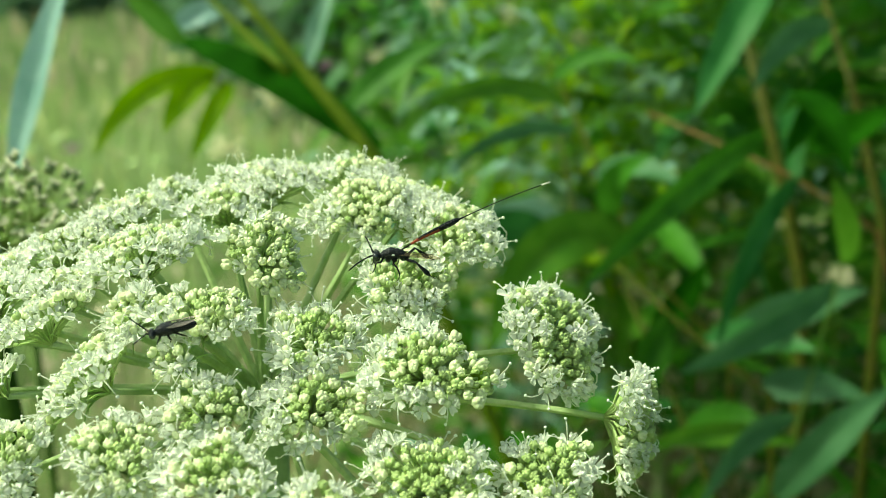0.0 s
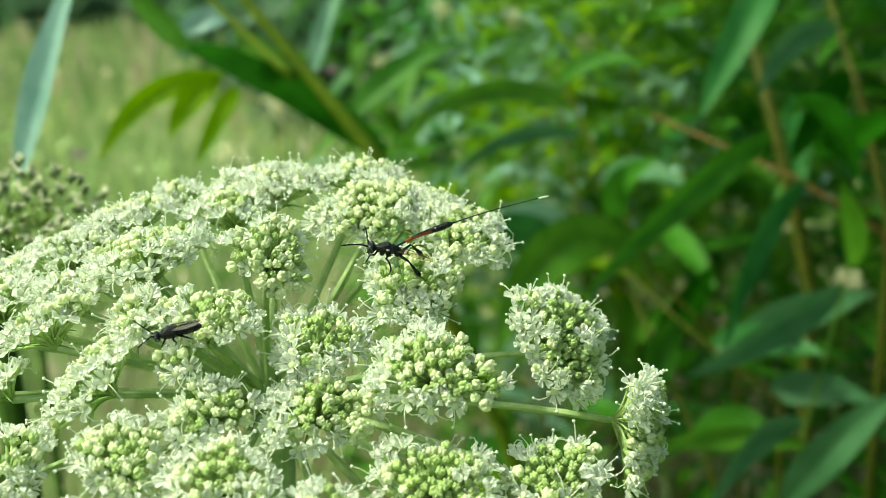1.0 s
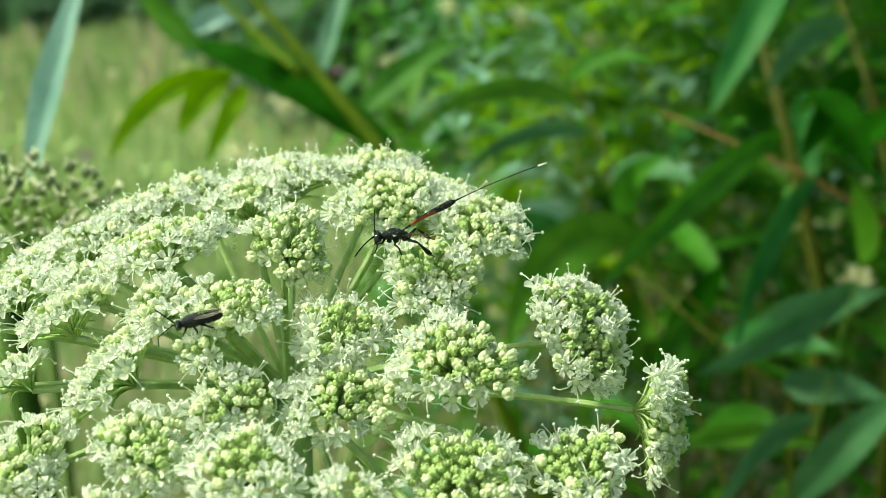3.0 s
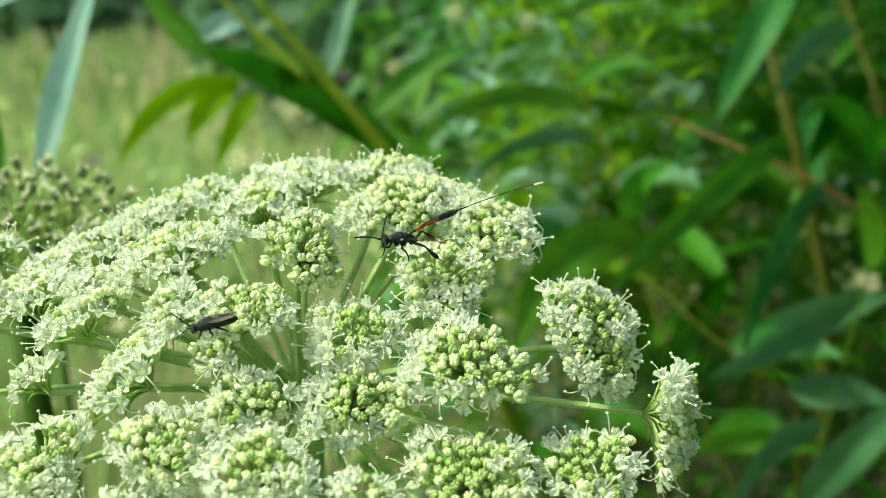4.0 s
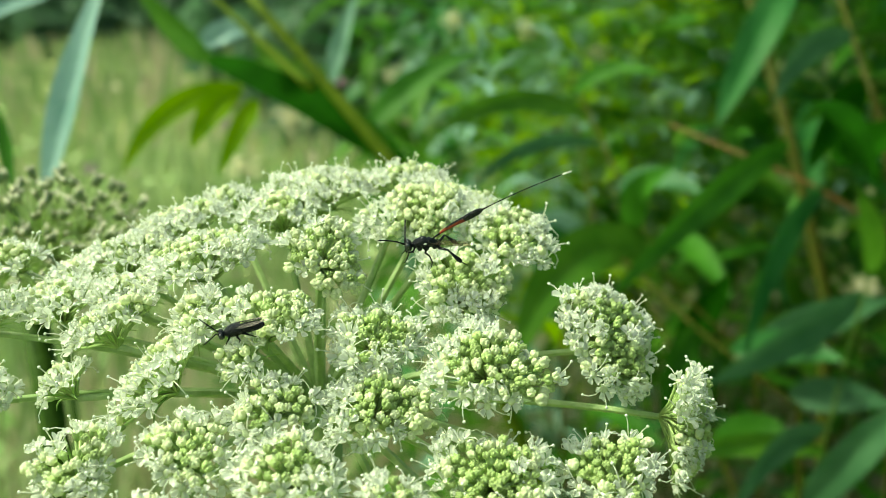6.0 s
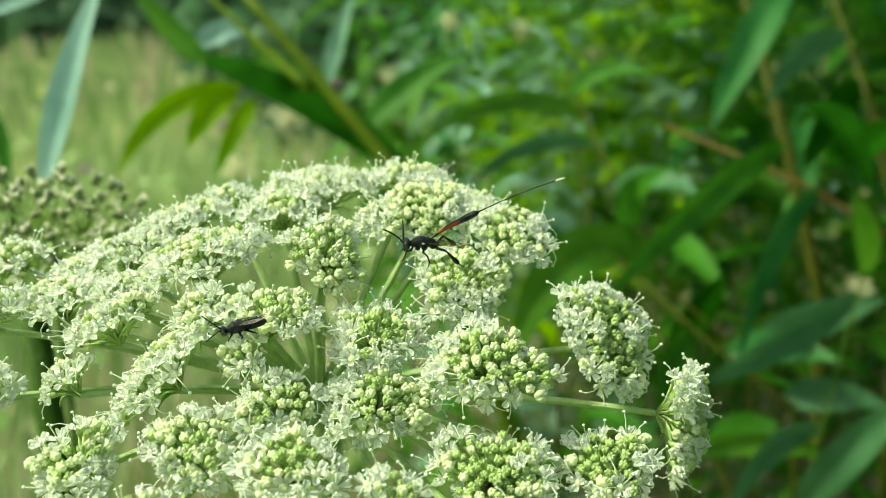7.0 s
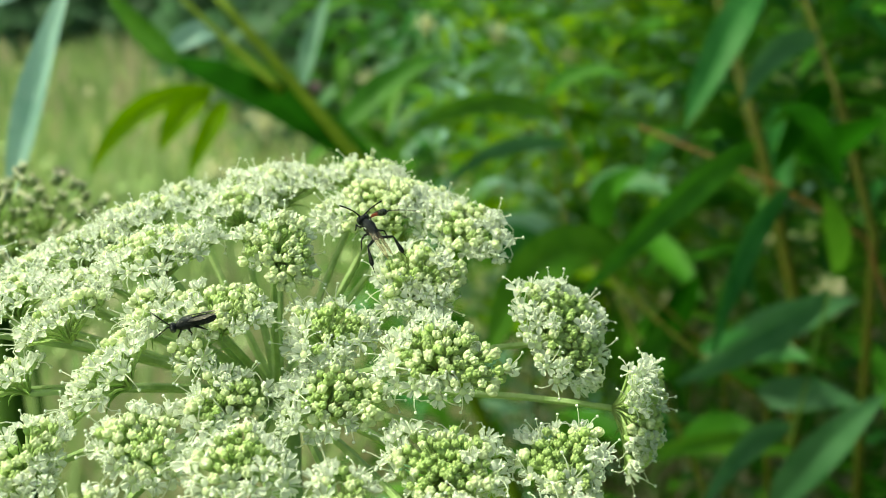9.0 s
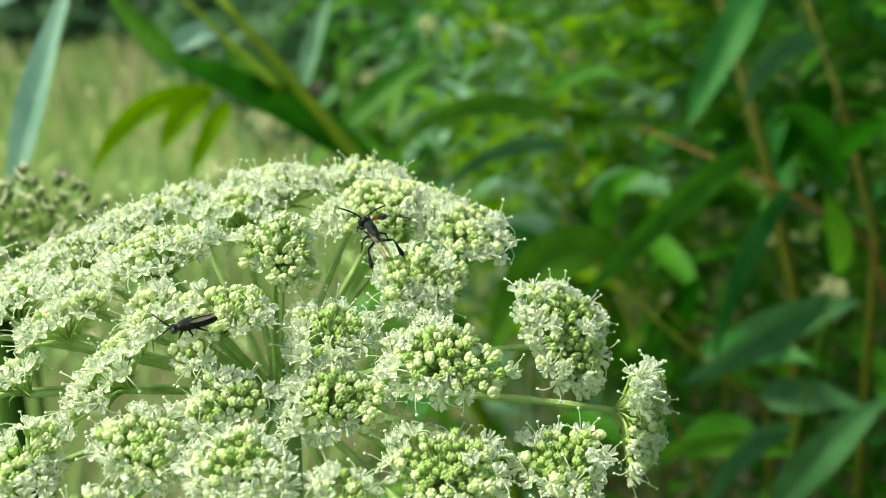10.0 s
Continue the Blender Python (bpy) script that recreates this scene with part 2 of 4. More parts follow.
BUDS = [make_bud(i, False) for i in range(5)]
GREENS = [make_bud(20 + i, True) for i in range(4)]
HALVES = [make_half(40 + i) for i in range(5)]
OPENS = [make_open(60 + i) for i in range(7)]
KINDS = {"bud": BUDS, "green_bud": GREENS, "opening_flower": HALVES, "flower": OPENS}
FLORET_MESH = {(k, i): s.mesh(k, FLORET_MATS) for k, row in KINDS.items() for i, s in enumerate(row)}


def umbellet(parent, hub, top, face, along, radius, slim, open_share, green_share, seed, pieces, ray_r=0.52):
    """One small umbel: a ray from the hub, stalks from the ray's end, a floret on each. face: the way it opens; along: its longer way."""
    rng = random.Random(seed)
    hub, top, face = Vector(hub), Vector(top), Vector(face).normalized()
    side = (Vector(along) - face * Vector(along).dot(face)).normalized()
    turn = Matrix((side, face.cross(side), face)).transposed()
    high = 0.26 * radius + 0.5                           # of the dome that the florets make
    deep = 2.0 + 0.17 * radius                           # from the dome's rim down to the ray's end
    base = top - face * ((0.55 * high + deep) * MM)
    out = (base - hub).normalized()
    L = (base - hub).length
    bend = hub + out * (L * 0.5) + Vector((0, 0, 0.10 * L * (1 - out.z * out.z) - 0.0015)) + Vector((rng.uniform(-1, 1), rng.uniform(-1, 1), 0)) * 0.001
    path = bezier(hub, bend, base, 9)
    s = Soup()
    s.add(*tube(path, [ray_r * MM * (1.2 - 0.45 * i / 8) for i in range(9)], 20, 5, 0.13))
    part("ray", s.mesh("ray", [RAY]), parent)
    m0 = Matrix.Translation(base) @ turn.to_4x4()
    s, far = Soup(), Soup()
    body = new("umbellet")
    n = int(19.0 * slim * radius ** 1.9)
    spots, taken = [], []
    ga = 2.39996
    for i in range(n):                                   # florets spread over a low, uneven dome
        t = (i + 0.5) / n
        th = math.acos(1 - t * 0.92) * rng.uniform(0.95, 1.05)
        a = i * ga + rng.uniform(-0.1, 0.1)
        k = 1 + 0.15 * t * math.sin(3 * a + seed) + 0.12 * t * math.sin(2 * a + 1.7 * seed) + 0.10 * t * math.sin(7 * a + 2.3 * seed) + rng.uniform(-0.05, 0.05)
        spots.append((k * radius * math.sin(th) * math.cos(a) + rng.gauss(0, 0.15), k * slim * radius * math.sin(th) * math.sin(a) + rng.gauss(0, 0.15),
                      deep + k * high * math.cos(th) + rng.gauss(0, 0.28), t))
    m3 = m0.to_3x3()
    for x, y, z, t in reversed(spots):
        p = Vector((x, y, z)) * MM
        nd = Vector((x / radius, y / radius / slim, (z - deep) / high + 0.75)).normalized()
        sunny = (m3 @ Vector((x, y, 0))).dot(Vector((-0.7, 0, 0.7))) / radius
        patch = 0.95 * noise.noise((x * 0.33 + seed * 3.1, y * 0.33, seed * 1.7)) + rng.uniform(-0.16, 0.16)
        ripe = 0.88 * t + patch - (0.94 - open_share * 0.92) + 0.20 * sunny
        if ripe > 0.10:
            kind = "flower" if rng.random() < 0.85 else "opening_flower"
        elif ripe > 0:
            kind = "opening_flower" if rng.random() < 0.7 else "bud"
        elif rng.random() < green_share * (1.25 - t):
            kind = "green_bud"
        else:
            kind = "bud"
        room = {"flower": 0.89, "opening_flower": 0.64, "green_bud": 0.42}.get(kind, 0.46)
        if any((x - q[0]) ** 2 + (y - q[1]) ** 2 + (z - q[2]) ** 2 < (room + q[3]) ** 2 for q in taken):
            continue
        taken.append((x, y, z, room))
        q = p - nd * 0.0009
        s.add(*tube([(0, 0, 0), Vector((p.x * 0.4, p.y * 0.4, p.z * 0.5)), q], [0.00022, 0.00016, 0.00019], 4), 6)
        k = rng.randrange(len(KINDS[kind]))
        size = MM * (rng.uniform(0.9, 1.15) if kind == "flower" else rng.uniform(0.92, 1.15) if "bud" not in kind else rng.uniform(0.46, 0.72) if kind == "green_bud" else rng.uniform(0.60, 0.86) * (0.9 + 0.1 * t))
        m = Matrix.Translation(p) @ axes(nd + Vector((rng.uniform(-.28, .28), rng.uniform(-.28, .28), 0.1)), rng.uniform(0, 6)) @ Matrix.Scale(size, 4)
        if pieces:
            part(kind, FLORET_MESH[kind, k], body, m)
        else:
            src = KINDS[kind][k]
            a = np.concatenate(src.v)
            mm = np.array(m)
            far.add(a @ mm[:3, :3].T + mm[:3, 3], src.f, list(src.m))
    for i in range(9):                                   # thin bracts below the stalks
        a = i * 0.7 + rng.uniform(-0.3, 0.3)
        r, z = rng.uniform(2.4, 5.0) * MM, rng.uniform(-0.5, 3.5) * MM
        e = Vector((r * math.cos(a), r * math.sin(a), z))
        s.add(*tube(bezier((0, 0, 0), e * 0.5 + Vector((0, 0, 0.0018)), e, 6), [0.00014, 0.00018, 0.00017, 0.00013, 0.00009, 0.00004], 4), 7)
    body_mesh = s.mesh("stalks", FLORET_MATS)
    body.parent = parent
    body.matrix_basis = m0
    tagged(part("stalk_bundle", body_mesh, body), kind="stuff")
    if far.n:
        tagged(part("floret_bundle", far.mesh("floret_bundle", FLORET_MATS), body), kind="stuff")
    return body


# ---------------------------------------------------------------- ground, meadow, far trees
def ground_material():
    m = mat("meadow_ground", (0.20, 0.28, 0.07), (0.42, 0.42, 0.18), 0.9, 0.7, 0.0, 0.0, 0.4)
    return m


me = bpy.data.meshes.new("ground")
bm = bmesh.new()
bmesh.ops.create_grid(bm, x_segments=60, y_segments=60, size=1.0)
for v in bm.verts:
    v.co.x, v.co.y = math.copysign(abs(v.co.x) ** 3, v.co.x) * 900, math.copysign(abs(v.co.y) ** 3, v.co.y) * 900
    if v.co.length < 60:
        v.co.z = 0.05 * noise.noise(v.co * 0.5)
bm.to_mesh(me)
bm.free()
me.materials.append(ground_material())
tagged(new("ground", me), "summer meadow soil under tall pale grass", "ground", kind="structure")

GRASS = mat("meadow_grass", (0.25, 0.40, 0.13), (0.46, 0.55, 0.27), 0.6, 2.0, 0.3, 0.14)
GRASSDRY = mat("dry_grass", (0.46, 0.42, 0.27), (0.66, 0.60, 0.42), 0.7, 2.0, 0.3, 0.14)


WEED = mat("meadow_weed", (0.16, 0.33, 0.07), (0.34, 0.50, 0.16), 0.6, 4.0, 0.3, 0.3)


def grass():
    rng, s = random.Random(5), Soup()
    for i in range(34000):
        d = 1.4 * (24 / 1.4) ** (rng.random() ** 0.8)
        a = rng.uniform(-0.9, 0.6) if i % 2 else rng.uniform(-math.pi, math.pi)
        x, y = d * math.sin(a), d * math.cos(a)
        h, w = rng.uniform(0.25, 0.75) * (0.6 + 0.4 * noise.noise((x, y, 0))), rng.uniform(0.004, 0.009) * (1 + d * 0.12)
        b, lean = rng.uniform(0, 6.28), rng.uniform(0.05, 0.4) * h
        c, t = math.cos(b), math.sin(b)
        v = [(x - w * t, y + w * c, 0), (x + w * t, y - w * c, 0), (x + w * .8 * t + lean * .3 * c, y - w * .8 * c + lean * .3 * t, h * .6),
             (x - w * .8 * t + lean * .3 * c, y + w * .8 * c + lean * .3 * t, h * .6), (x + lean * c, y + lean * t, h)]
        dry = noise.noise((x * 0.45, y * 0.25, 3)) + rng.uniform(-0.4, 0.4) > 0.12
        s.add(v, [(0, 1, 2, 3), (3, 2, 4)], 1 if dry else 0)
    for i in range(9000):                                # lower growth round the umbel's foot
        d, a = 0.06 + 2.9 * rng.random() ** 0.9, rng.uniform(-math.pi, math.pi)
        x, y = d * math.sin(a), d * math.cos(a)
        h, w = rng.uniform(0.12, 0.5), rng.uniform(0.003, 0.007)
        b, lean = rng.uniform(0, 6.28), rng.uniform(0.1, 0.5) * h
        c, t = math.cos(b), math.sin(b)
        s.add([(x - w * t, y + w * c, 0), (x + w * t, y - w * c, 0), (x + w * .8 * t + lean * .3 * c, y - w * .8 * c + lean * .3 * t, h * .6),
               (x - w * .8 * t + lean * .3 * c, y + w * .8 * c + lean * .3 * t, h * .6), (x + lean * c, y + lean * t, h)], [(0, 1, 2, 3), (3, 2, 4)], rng.choice((0, 0, 2, 2, 1)))
    for i in range(3000):                                # taller tufts towards the trees
        d, a = rng.uniform(9, 34), rng.uniform(-1.1, 0.7)
        x, y = d * math.sin(a), d * math.cos(a)
        h = rng.uniform(0.5, 1.25) * (0.75 + 0.5 * noise.noise((x * 0.3, y * 0.3, 7)))
        w, lean = rng.uniform(0.012, 0.05), rng.uniform(-0.25, 0.25)
        s.add([(x - w * .5, y, 0), (x + w * .5, y, 0), (x + w + lean * .6, y, h * .75), (x + lean, y, h), (x - w + lean * .6, y, h * .7)], [(0, 1, 2, 3, 4)], rng.choice((0, 0, 1)))
    for i in range(7000):                                # broad-leaved weeds between the grass
        d = 1.5 * (16 / 1.5) ** rng.random()
        a = rng.uniform(-1.0, 0.6) if i % 3 else rng.uniform(-math.pi, math.pi)
        x, y = d * math.sin(a), d * math.cos(a)
        clump = noise.noise((x * 1.3, y * 0.9, 12))
        if clump + rng.uniform(-0.25, 0.25) < 0.08:
            continue
        p, r = Vector((x, y, rng.uniform(0.15, 0.62))), rng.uniform(0.012, 0.03) * (1 + 0.12 * d)
        q = axes((rng.uniform(-1, 1), rng.uniform(-1, 0.3), rng.uniform(0.2, 1)), rng.uniform(0, 6))
        s.add([tuple(p + (q @ Vector(w)) * r) for w in ((-1, 0, 0), (0, 0.55, 0.15), (1, 0, -0.1), (0, -0.55, 0.15))], [(0, 1, 2, 3)], 2 if clump > 0.2 else rng.choice((0, 2, 1)))
    return s.mesh("meadow_grass", [GRASS, GRASSDRY, WEED])


tagged(new("meadow_grass", grass()), "tall green and straw-coloured meadow grass", "grass", kind="stuff")


def flat_leaf(L, W, curl, fold, n=8):
    """A lance-shaped leaf along +x, folded at its midrib and drooping at the tip."""
    v, f = [], []
    for i in range(n + 1):
        t = i / n
        w = W * 0.5 * (math.sin(math.pi * t ** 0.75) ** 0.8 if 0 < t < 1 else 0.02)
        x, z = L * (t - 0.08 * curl * t * t), -L * curl * t * t * 0.5
        for k in (-1, -0.55, 0, 0.55, 1):
            wave = 0.05 * w * math.sin(7 * t + k)
            v.append((x, k * w, z + fold * abs(k) * w + wave - (0.03 * W if k == 0 else 0)))
    for i in range(n):
        for k in range(4):
            a = i * 5 + k
            f.append((a, a + 5, a + 6, a + 1))
    return v, f


def tree(at, h, seed):
    """Trunk, limbs and a crown of many small leaf clumps."""
    rng = random.Random(seed)
    root = new("tree")
    root.location = at
    s = Soup()
    s.add(*tube([(0, 0, -0.1), (0.1, 0, h * .3), (0, .1, h * .75)], [h * .03, h * .022, h * .008], 8))
    limbs = []
    for i in range(7):
        a, z = rng.uniform(0, 6.28), h * rng.uniform(0.15, 0.6)
        e = Vector((math.cos(a) * h * rng.uniform(.2, .36), math.sin(a) * h * rng.uniform(.2, .36), z + h * rng.uniform(.1, .25)))
        limbs.append(e)
        s.add(*tube([(0.05, 0, z), e * 0.5 + Vector((0, 0, z * .5)), e], [h * .012, h * .008, h * .003], 6))
    part("trunk", s.mesh("trunk", [TWIG]), root)
    c = Soup()
    for i in range(1500):
        b = rng.choice(limbs + [Vector((0, 0, h * .7)), Vector((0, 0, h * .45)), Vector((-h * .1, 0, h * .15)), Vector((h * .1, 0, h * .1)), Vector((0, 0, h * .1))])
        p = b + Vector((rng.gauss(0, 1), rng.gauss(0, 1), rng.gauss(0, 1))) * h * 0.11
        p.z = max(p.z, 0.2)
        q = axes((rng.uniform(-1, 1), rng.uniform(-1, 1), rng.uniform(0.2, 1)), rng.uniform(0, 6))
        for k in range(3):
            o = q @ Matrix.Rotation(k * 2.1, 4, 'Z')
            r = rng.uniform(0.3, 0.75) * min(1.0, h / 5)
            c.add([tuple(p + (o @ Vector(w)) * r) for w in ((0, 0, 0), (0.6, 0.3, 0.1), (1.2, 0, -0.1), (0.6, -0.3, 0.1))], [(0, 1, 2, 3)])
    part("crown", c.mesh("crown", [TREELEAF]), root)
    return tagged(root, "dark green broad-leaved tree at the edge of the meadow", "tree", "trees along the meadow")


first = None
for i in range(16):
    rng = random.Random(100 + i)
    x = -26 + i * 2.9 + rng.uniform(-0.8, 0.8)
    y = 39 + rng.uniform(-2, 3)
    if i < 3:
        t0 = tree((x, y, 0), rng.uniform(7, 10), 200 + i)
        first = first or t0
    else:
        copy_thing(first, pose(x, y, 0, 0, 0, rng.uniform(0, 360)))


bush = None
for i in range(22):
    rng = random.Random(500 + i)
    x, y = -24 + i * 1.7 + rng.uniform(-0.7, 0.7), 33 + rng.uniform(-4, 3)
    if bush is None:
        bush = tree((x, y, 0), 2.0, 260)
        bush.name = "bush"
        tagged(bush, "low pale green bush at the far edge of the meadow", "bush", "bushes along the meadow")
        bush.children[1].data.materials[0] = GRASS
    else:
        copy_thing(bush, pose(x, y, rng.uniform(-0.5, 0.0), 0, 0, rng.uniform(0, 360)))

# darker shrubs nearer by, where the thicket thins out
for i, (x, y, h) in enumerate(((-0.35, 7.6, 1.7), (-1.05, 8.6, 1.9), (0.45, 7.0, 1.8), (1.2, 8.2, 2.2), (-0.3, 10.5, 2.4), (-1.9, 10.8, 1.7))):
    shrub = tree((x, y, 0), h, 280 + i)
    shrub.name = "shrub"
    tagged(shrub, "dark green shrub in the meadow behind the umbel", "shrub", "shrubs in the meadow")

# ---------------------------------------------------------------- the white umbel
HUB = (-0.0257, 0.1290, 1.0443)
umbel = new("angelica_umbel")
tagged(umbel, "white angelica umbel on green rays, half in bud", "flower")
s = Soup()
hx, hy, hz = HUB
s.add(*tube(bezier((hx - 0.03, hy + 0.06, 0.0), (hx - 0.01, hy + 0.03, hz * 0.6), HUB, 24), [0.006 - 0.0032 * i / 23 for i in range(24)], 20, 10, 0.05))
part("stem", s.mesh("stem", [RAY]), umbel)
s = Soup()
s.add(*ball(0.0034, 12, 6, 0.8, at=HUB))
part("hub", s.mesh("hub", [RAY]), umbel)

# place of each umbellet's top, the way it opens, its longer way, radius in mm, its breadth to its length, share of open florets, share of green buds
U = []


def at(*row):
    U.append(row)


at((-0.0110, 0.1262, 1.0734), (-0.06, -0.54, 0.84), (0.99, 0.05, 0.13), 5.9, 0.86, 0.55, 0.20)
at((0.0012, 0.1258, 1.0706), (0.19, -0.34, 0.92), (0.97, -0.04, -0.25), 6.3, 0.80, 0.86, 0.20)
at((-0.0048, 0.1163, 1.0658), (0.14, -0.56, 0.82), (0.98, -0.03, -0.21), 5.7, 0.86, 0.50, 0.35)
at((-0.0133, 0.1382, 1.0762), (-0.05, 0.09, 0.99), (1.00, 0.03, 0.06), 4.9, 0.62, 0.75, 0.20)
at((-0.0050, 0.1346, 1.0734), (0.21, -0.08, 0.97), (0.98, -0.03, -0.21), 5.4, 0.80, 0.90, 0.10)
at((-0.0218, 0.1140, 1.0704), (0.37, -0.60, 0.71), (0.90, -0.08, -0.42), 4.3, 1.00, 0.30, 0.30)
at((-0.0258, 0.1367, 1.0755), (-0.09, 0.07, 0.99), (0.99, 0.05, 0.11), 8.0, 0.62, 0.90, 0.10)
at((-0.0303, 0.1299, 1.0732), (-0.10, -0.08, 0.99), (0.99, 0.06, 0.16), 5.6, 0.62, 0.75, 0.25)
at((-0.0399, 0.1390, 1.0732), (-0.26, -0.08, 0.96), (0.94, 0.10, 0.32), 2.8, 0.80, 0.95, 0.10)
at((-0.0387, 0.1171, 1.0700), (-0.24, -0.09, 0.97), (0.94, 0.10, 0.32), 6.9, 0.80, 0.75, 0.25)
at((-0.0454, 0.1292, 1.0715), (-0.35, 0.04, 0.94), (0.92, 0.11, 0.39), 6.2, 0.62, 0.95, 0.15)
at((-0.0511, 0.1243, 1.0686), (-0.25, -0.00, 0.97), (0.94, 0.10, 0.32), 5.7, 0.62, 0.95, 0.15)
at((-0.0479, 0.1154, 1.0656), (-0.07, -0.18, 0.98), (0.97, 0.07, 0.23), 3.5, 0.80, 0.85, 0.20)
at((-0.0586, 0.1235, 1.0660), (-0.34, 0.02, 0.94), (0.91, 0.12, 0.40), 2.8, 0.62, 0.95, 0.10)
at((-0.0577, 0.1159, 1.0643), (-0.18, -0.16, 0.97), (0.93, 0.10, 0.35), 5.1, 0.80, 0.90, 0.15)
at((-0.0495, 0.1096, 1.0629), (-0.44, -0.08, 0.89), (0.83, 0.15, 0.53), 4.7, 0.62, 0.80, 0.25)
at((-0.0661, 0.1238, 1.0678), (-0.08, -0.50, 0.86), (0.87, 0.13, 0.48), 2.5, 0.86, 0.95, 0.10)
at((-0.0375, 0.1071, 1.0646), (-0.64, -0.47, 0.61), (0.47, 0.22, 0.85), 3.1, 0.86, 0.60, 0.40)
at((-0.0418, 0.1030, 1.0585), (-0.70, -0.23, 0.68), (0.56, 0.21, 0.80), 5.4, 0.80, 0.62, 0.35)
at((-0.0281, 0.1054, 1.0654), (0.02, -0.13, 0.99), (1.00, 0.03, 0.06), 5.3, 0.80, 0.50, 0.35)
at((-0.0314, 0.1031, 1.0604), (-0.59, -0.49, 0.64), (0.51, 0.21, 0.84), 2.3, 0.86, 0.55, 0.35)
at((-0.0154, 0.1069, 1.0619), (0.16, -0.37, 0.92), (0.99, -0.02, -0.15), 5.0, 0.86, 0.62, 0.70)
at((-0.0149, 0.0998, 1.0560), (0.15, -0.54, 0.83), (0.99, -0.02, -0.15), 5.0, 1.00, 0.46, 0.50)
at((-0.0019, 0.1016, 1.0602), (0.05, -0.51, 0.86), (0.99, -0.01, -0.11), 6.3, 0.86, 0.56, 0.60)
at((0.0148, 0.1169, 1.0583), (0.58, -0.53, 0.63), (0.52, -0.19, -0.83), 7.5, 0.86, 0.56, 0.90)
at((0.0250, 0.1125, 1.0478), (0.92, -0.39, -0.02), (0.18, 0.24, 0.96), 6.9, 0.80, 0.66, 0.90)
at((0.0121, 0.0962, 1.0495), (-0.01, -0.52, 0.86), (0.98, -0.02, -0.18), 4.5, 1.00, 0.60, 0.90)
at((-0.0018, 0.0935, 1.0502), (-0.02, -0.51, 0.86), (1.00, 0.02, -0.01), 5.7, 0.86, 0.55, 0.80)
at((-0.0124, 0.0857, 1.0507), (0.06, -0.49, 0.87), (1.00, 0.02, -0.01), 3.0, 1.00, 0.62, 0.50)
at((-0.0265, 0.0977, 1.0569), (0.09, -0.64, 0.76), (0.99, 0.06, 0.16), 3.8, 0.86, 0.50, 0.60)
at((-0.0234, 0.0901, 1.0526), (0.13, -0.48, 0.86), (1.00, 0.02, -0.01), 4.2, 1.00, 0.50, 0.50)
at((-0.0349, 0.0931, 1.0533), (0.21, -0.50, 0.84), (1.00, 0.02, -0.01), 4.1, 1.00, 0.55, 0.40)
at((-0.0480, 0.0935, 1.0518), (0.10, -0.51, 0.85), (0.94, 0.10, 0.32), 4.3, 1.00, 0.70, 0.35)
at((-0.0543, 0.1058, 1.0565), (-0.69, -0.10, 0.72), (0.62, 0.20, 0.76), 2.7, 0.80, 0.85, 0.30)
at((-0.0661, 0.1114, 1.0634), (-0.18, -0.51, 0.84), (0.77, 0.16, 0.62), 3.8, 0.86, 0.85, 0.20)
at((-0.0626, 0.1017, 1.0569), (0.13, -0.70, 0.70), (0.77, 0.16, 0.62), 3.5, 0.86, 0.80, 0.20)
at((-0.0384, 0.0837, 1.0487), (0.23, -0.45, 0.86), (1.00, 0.02, -0.01), 3.6, 1.00, 0.60, 0.40)
at((-0.0247, 0.0791, 1.0500), (0.15, -0.46, 0.87), (1.00, 0.02, -0.01), 3.7, 1.00, 0.60, 0.40)
at((-0.0014, 0.0831, 1.0475), (-0.02, -0.47, 0.88), (1.00, 0.02, -0.01), 4.0, 1.00, 0.60, 0.50)
at((0.0106, 0.0868, 1.0449), (-0.10, -0.47, 0.88), (1.00, 0.02, -0.01), 4.0, 1.00, 0.60, 0.50)
for i, (p, face, along, r, slim, o, g) in enumerate(U):
    umbellet(umbel, HUB, p, face, along, r, slim, o, g, 300 + i, i < 34)

# ---------------------------------------------------------------- the seeding umbel behind it
def make_fruit(seed):
    """A ripening double fruit: a ribbed, flattened body under a pale two-lobed cap with two bent styles."""
    rng, s = random.Random(seed), Soup()
    s.add(*ball(0.00082, 16, 8, 1.35, lambda th, ph: (1 + 0.10 * math.cos(8 * ph)) * (1 + 0.22 * math.cos(2 * ph))), 0)
    for sx in (1, -1):
        s.add([(x * 1.25, y * 0.8, z) for x, y, z in ball(0.00058, 10, 6, 0.5, at=(sx * 0.00052, 0, 0.00114))[0]], ball(1, 10, 6)[1], 1)
        s.add(*tube([(sx * 0.0003, 0, 0.0013), (sx * 0.0008, rng.uniform(-2, 2) * 1e-4, 0.0018), (sx * 0.0014, rng.uniform(-4, 4) * 1e-4, 0.0016)], [0.00012, 0.00010, 0.00012], 5), 1)
    return s.mesh("fruit", [SEED, SEEDTOP])


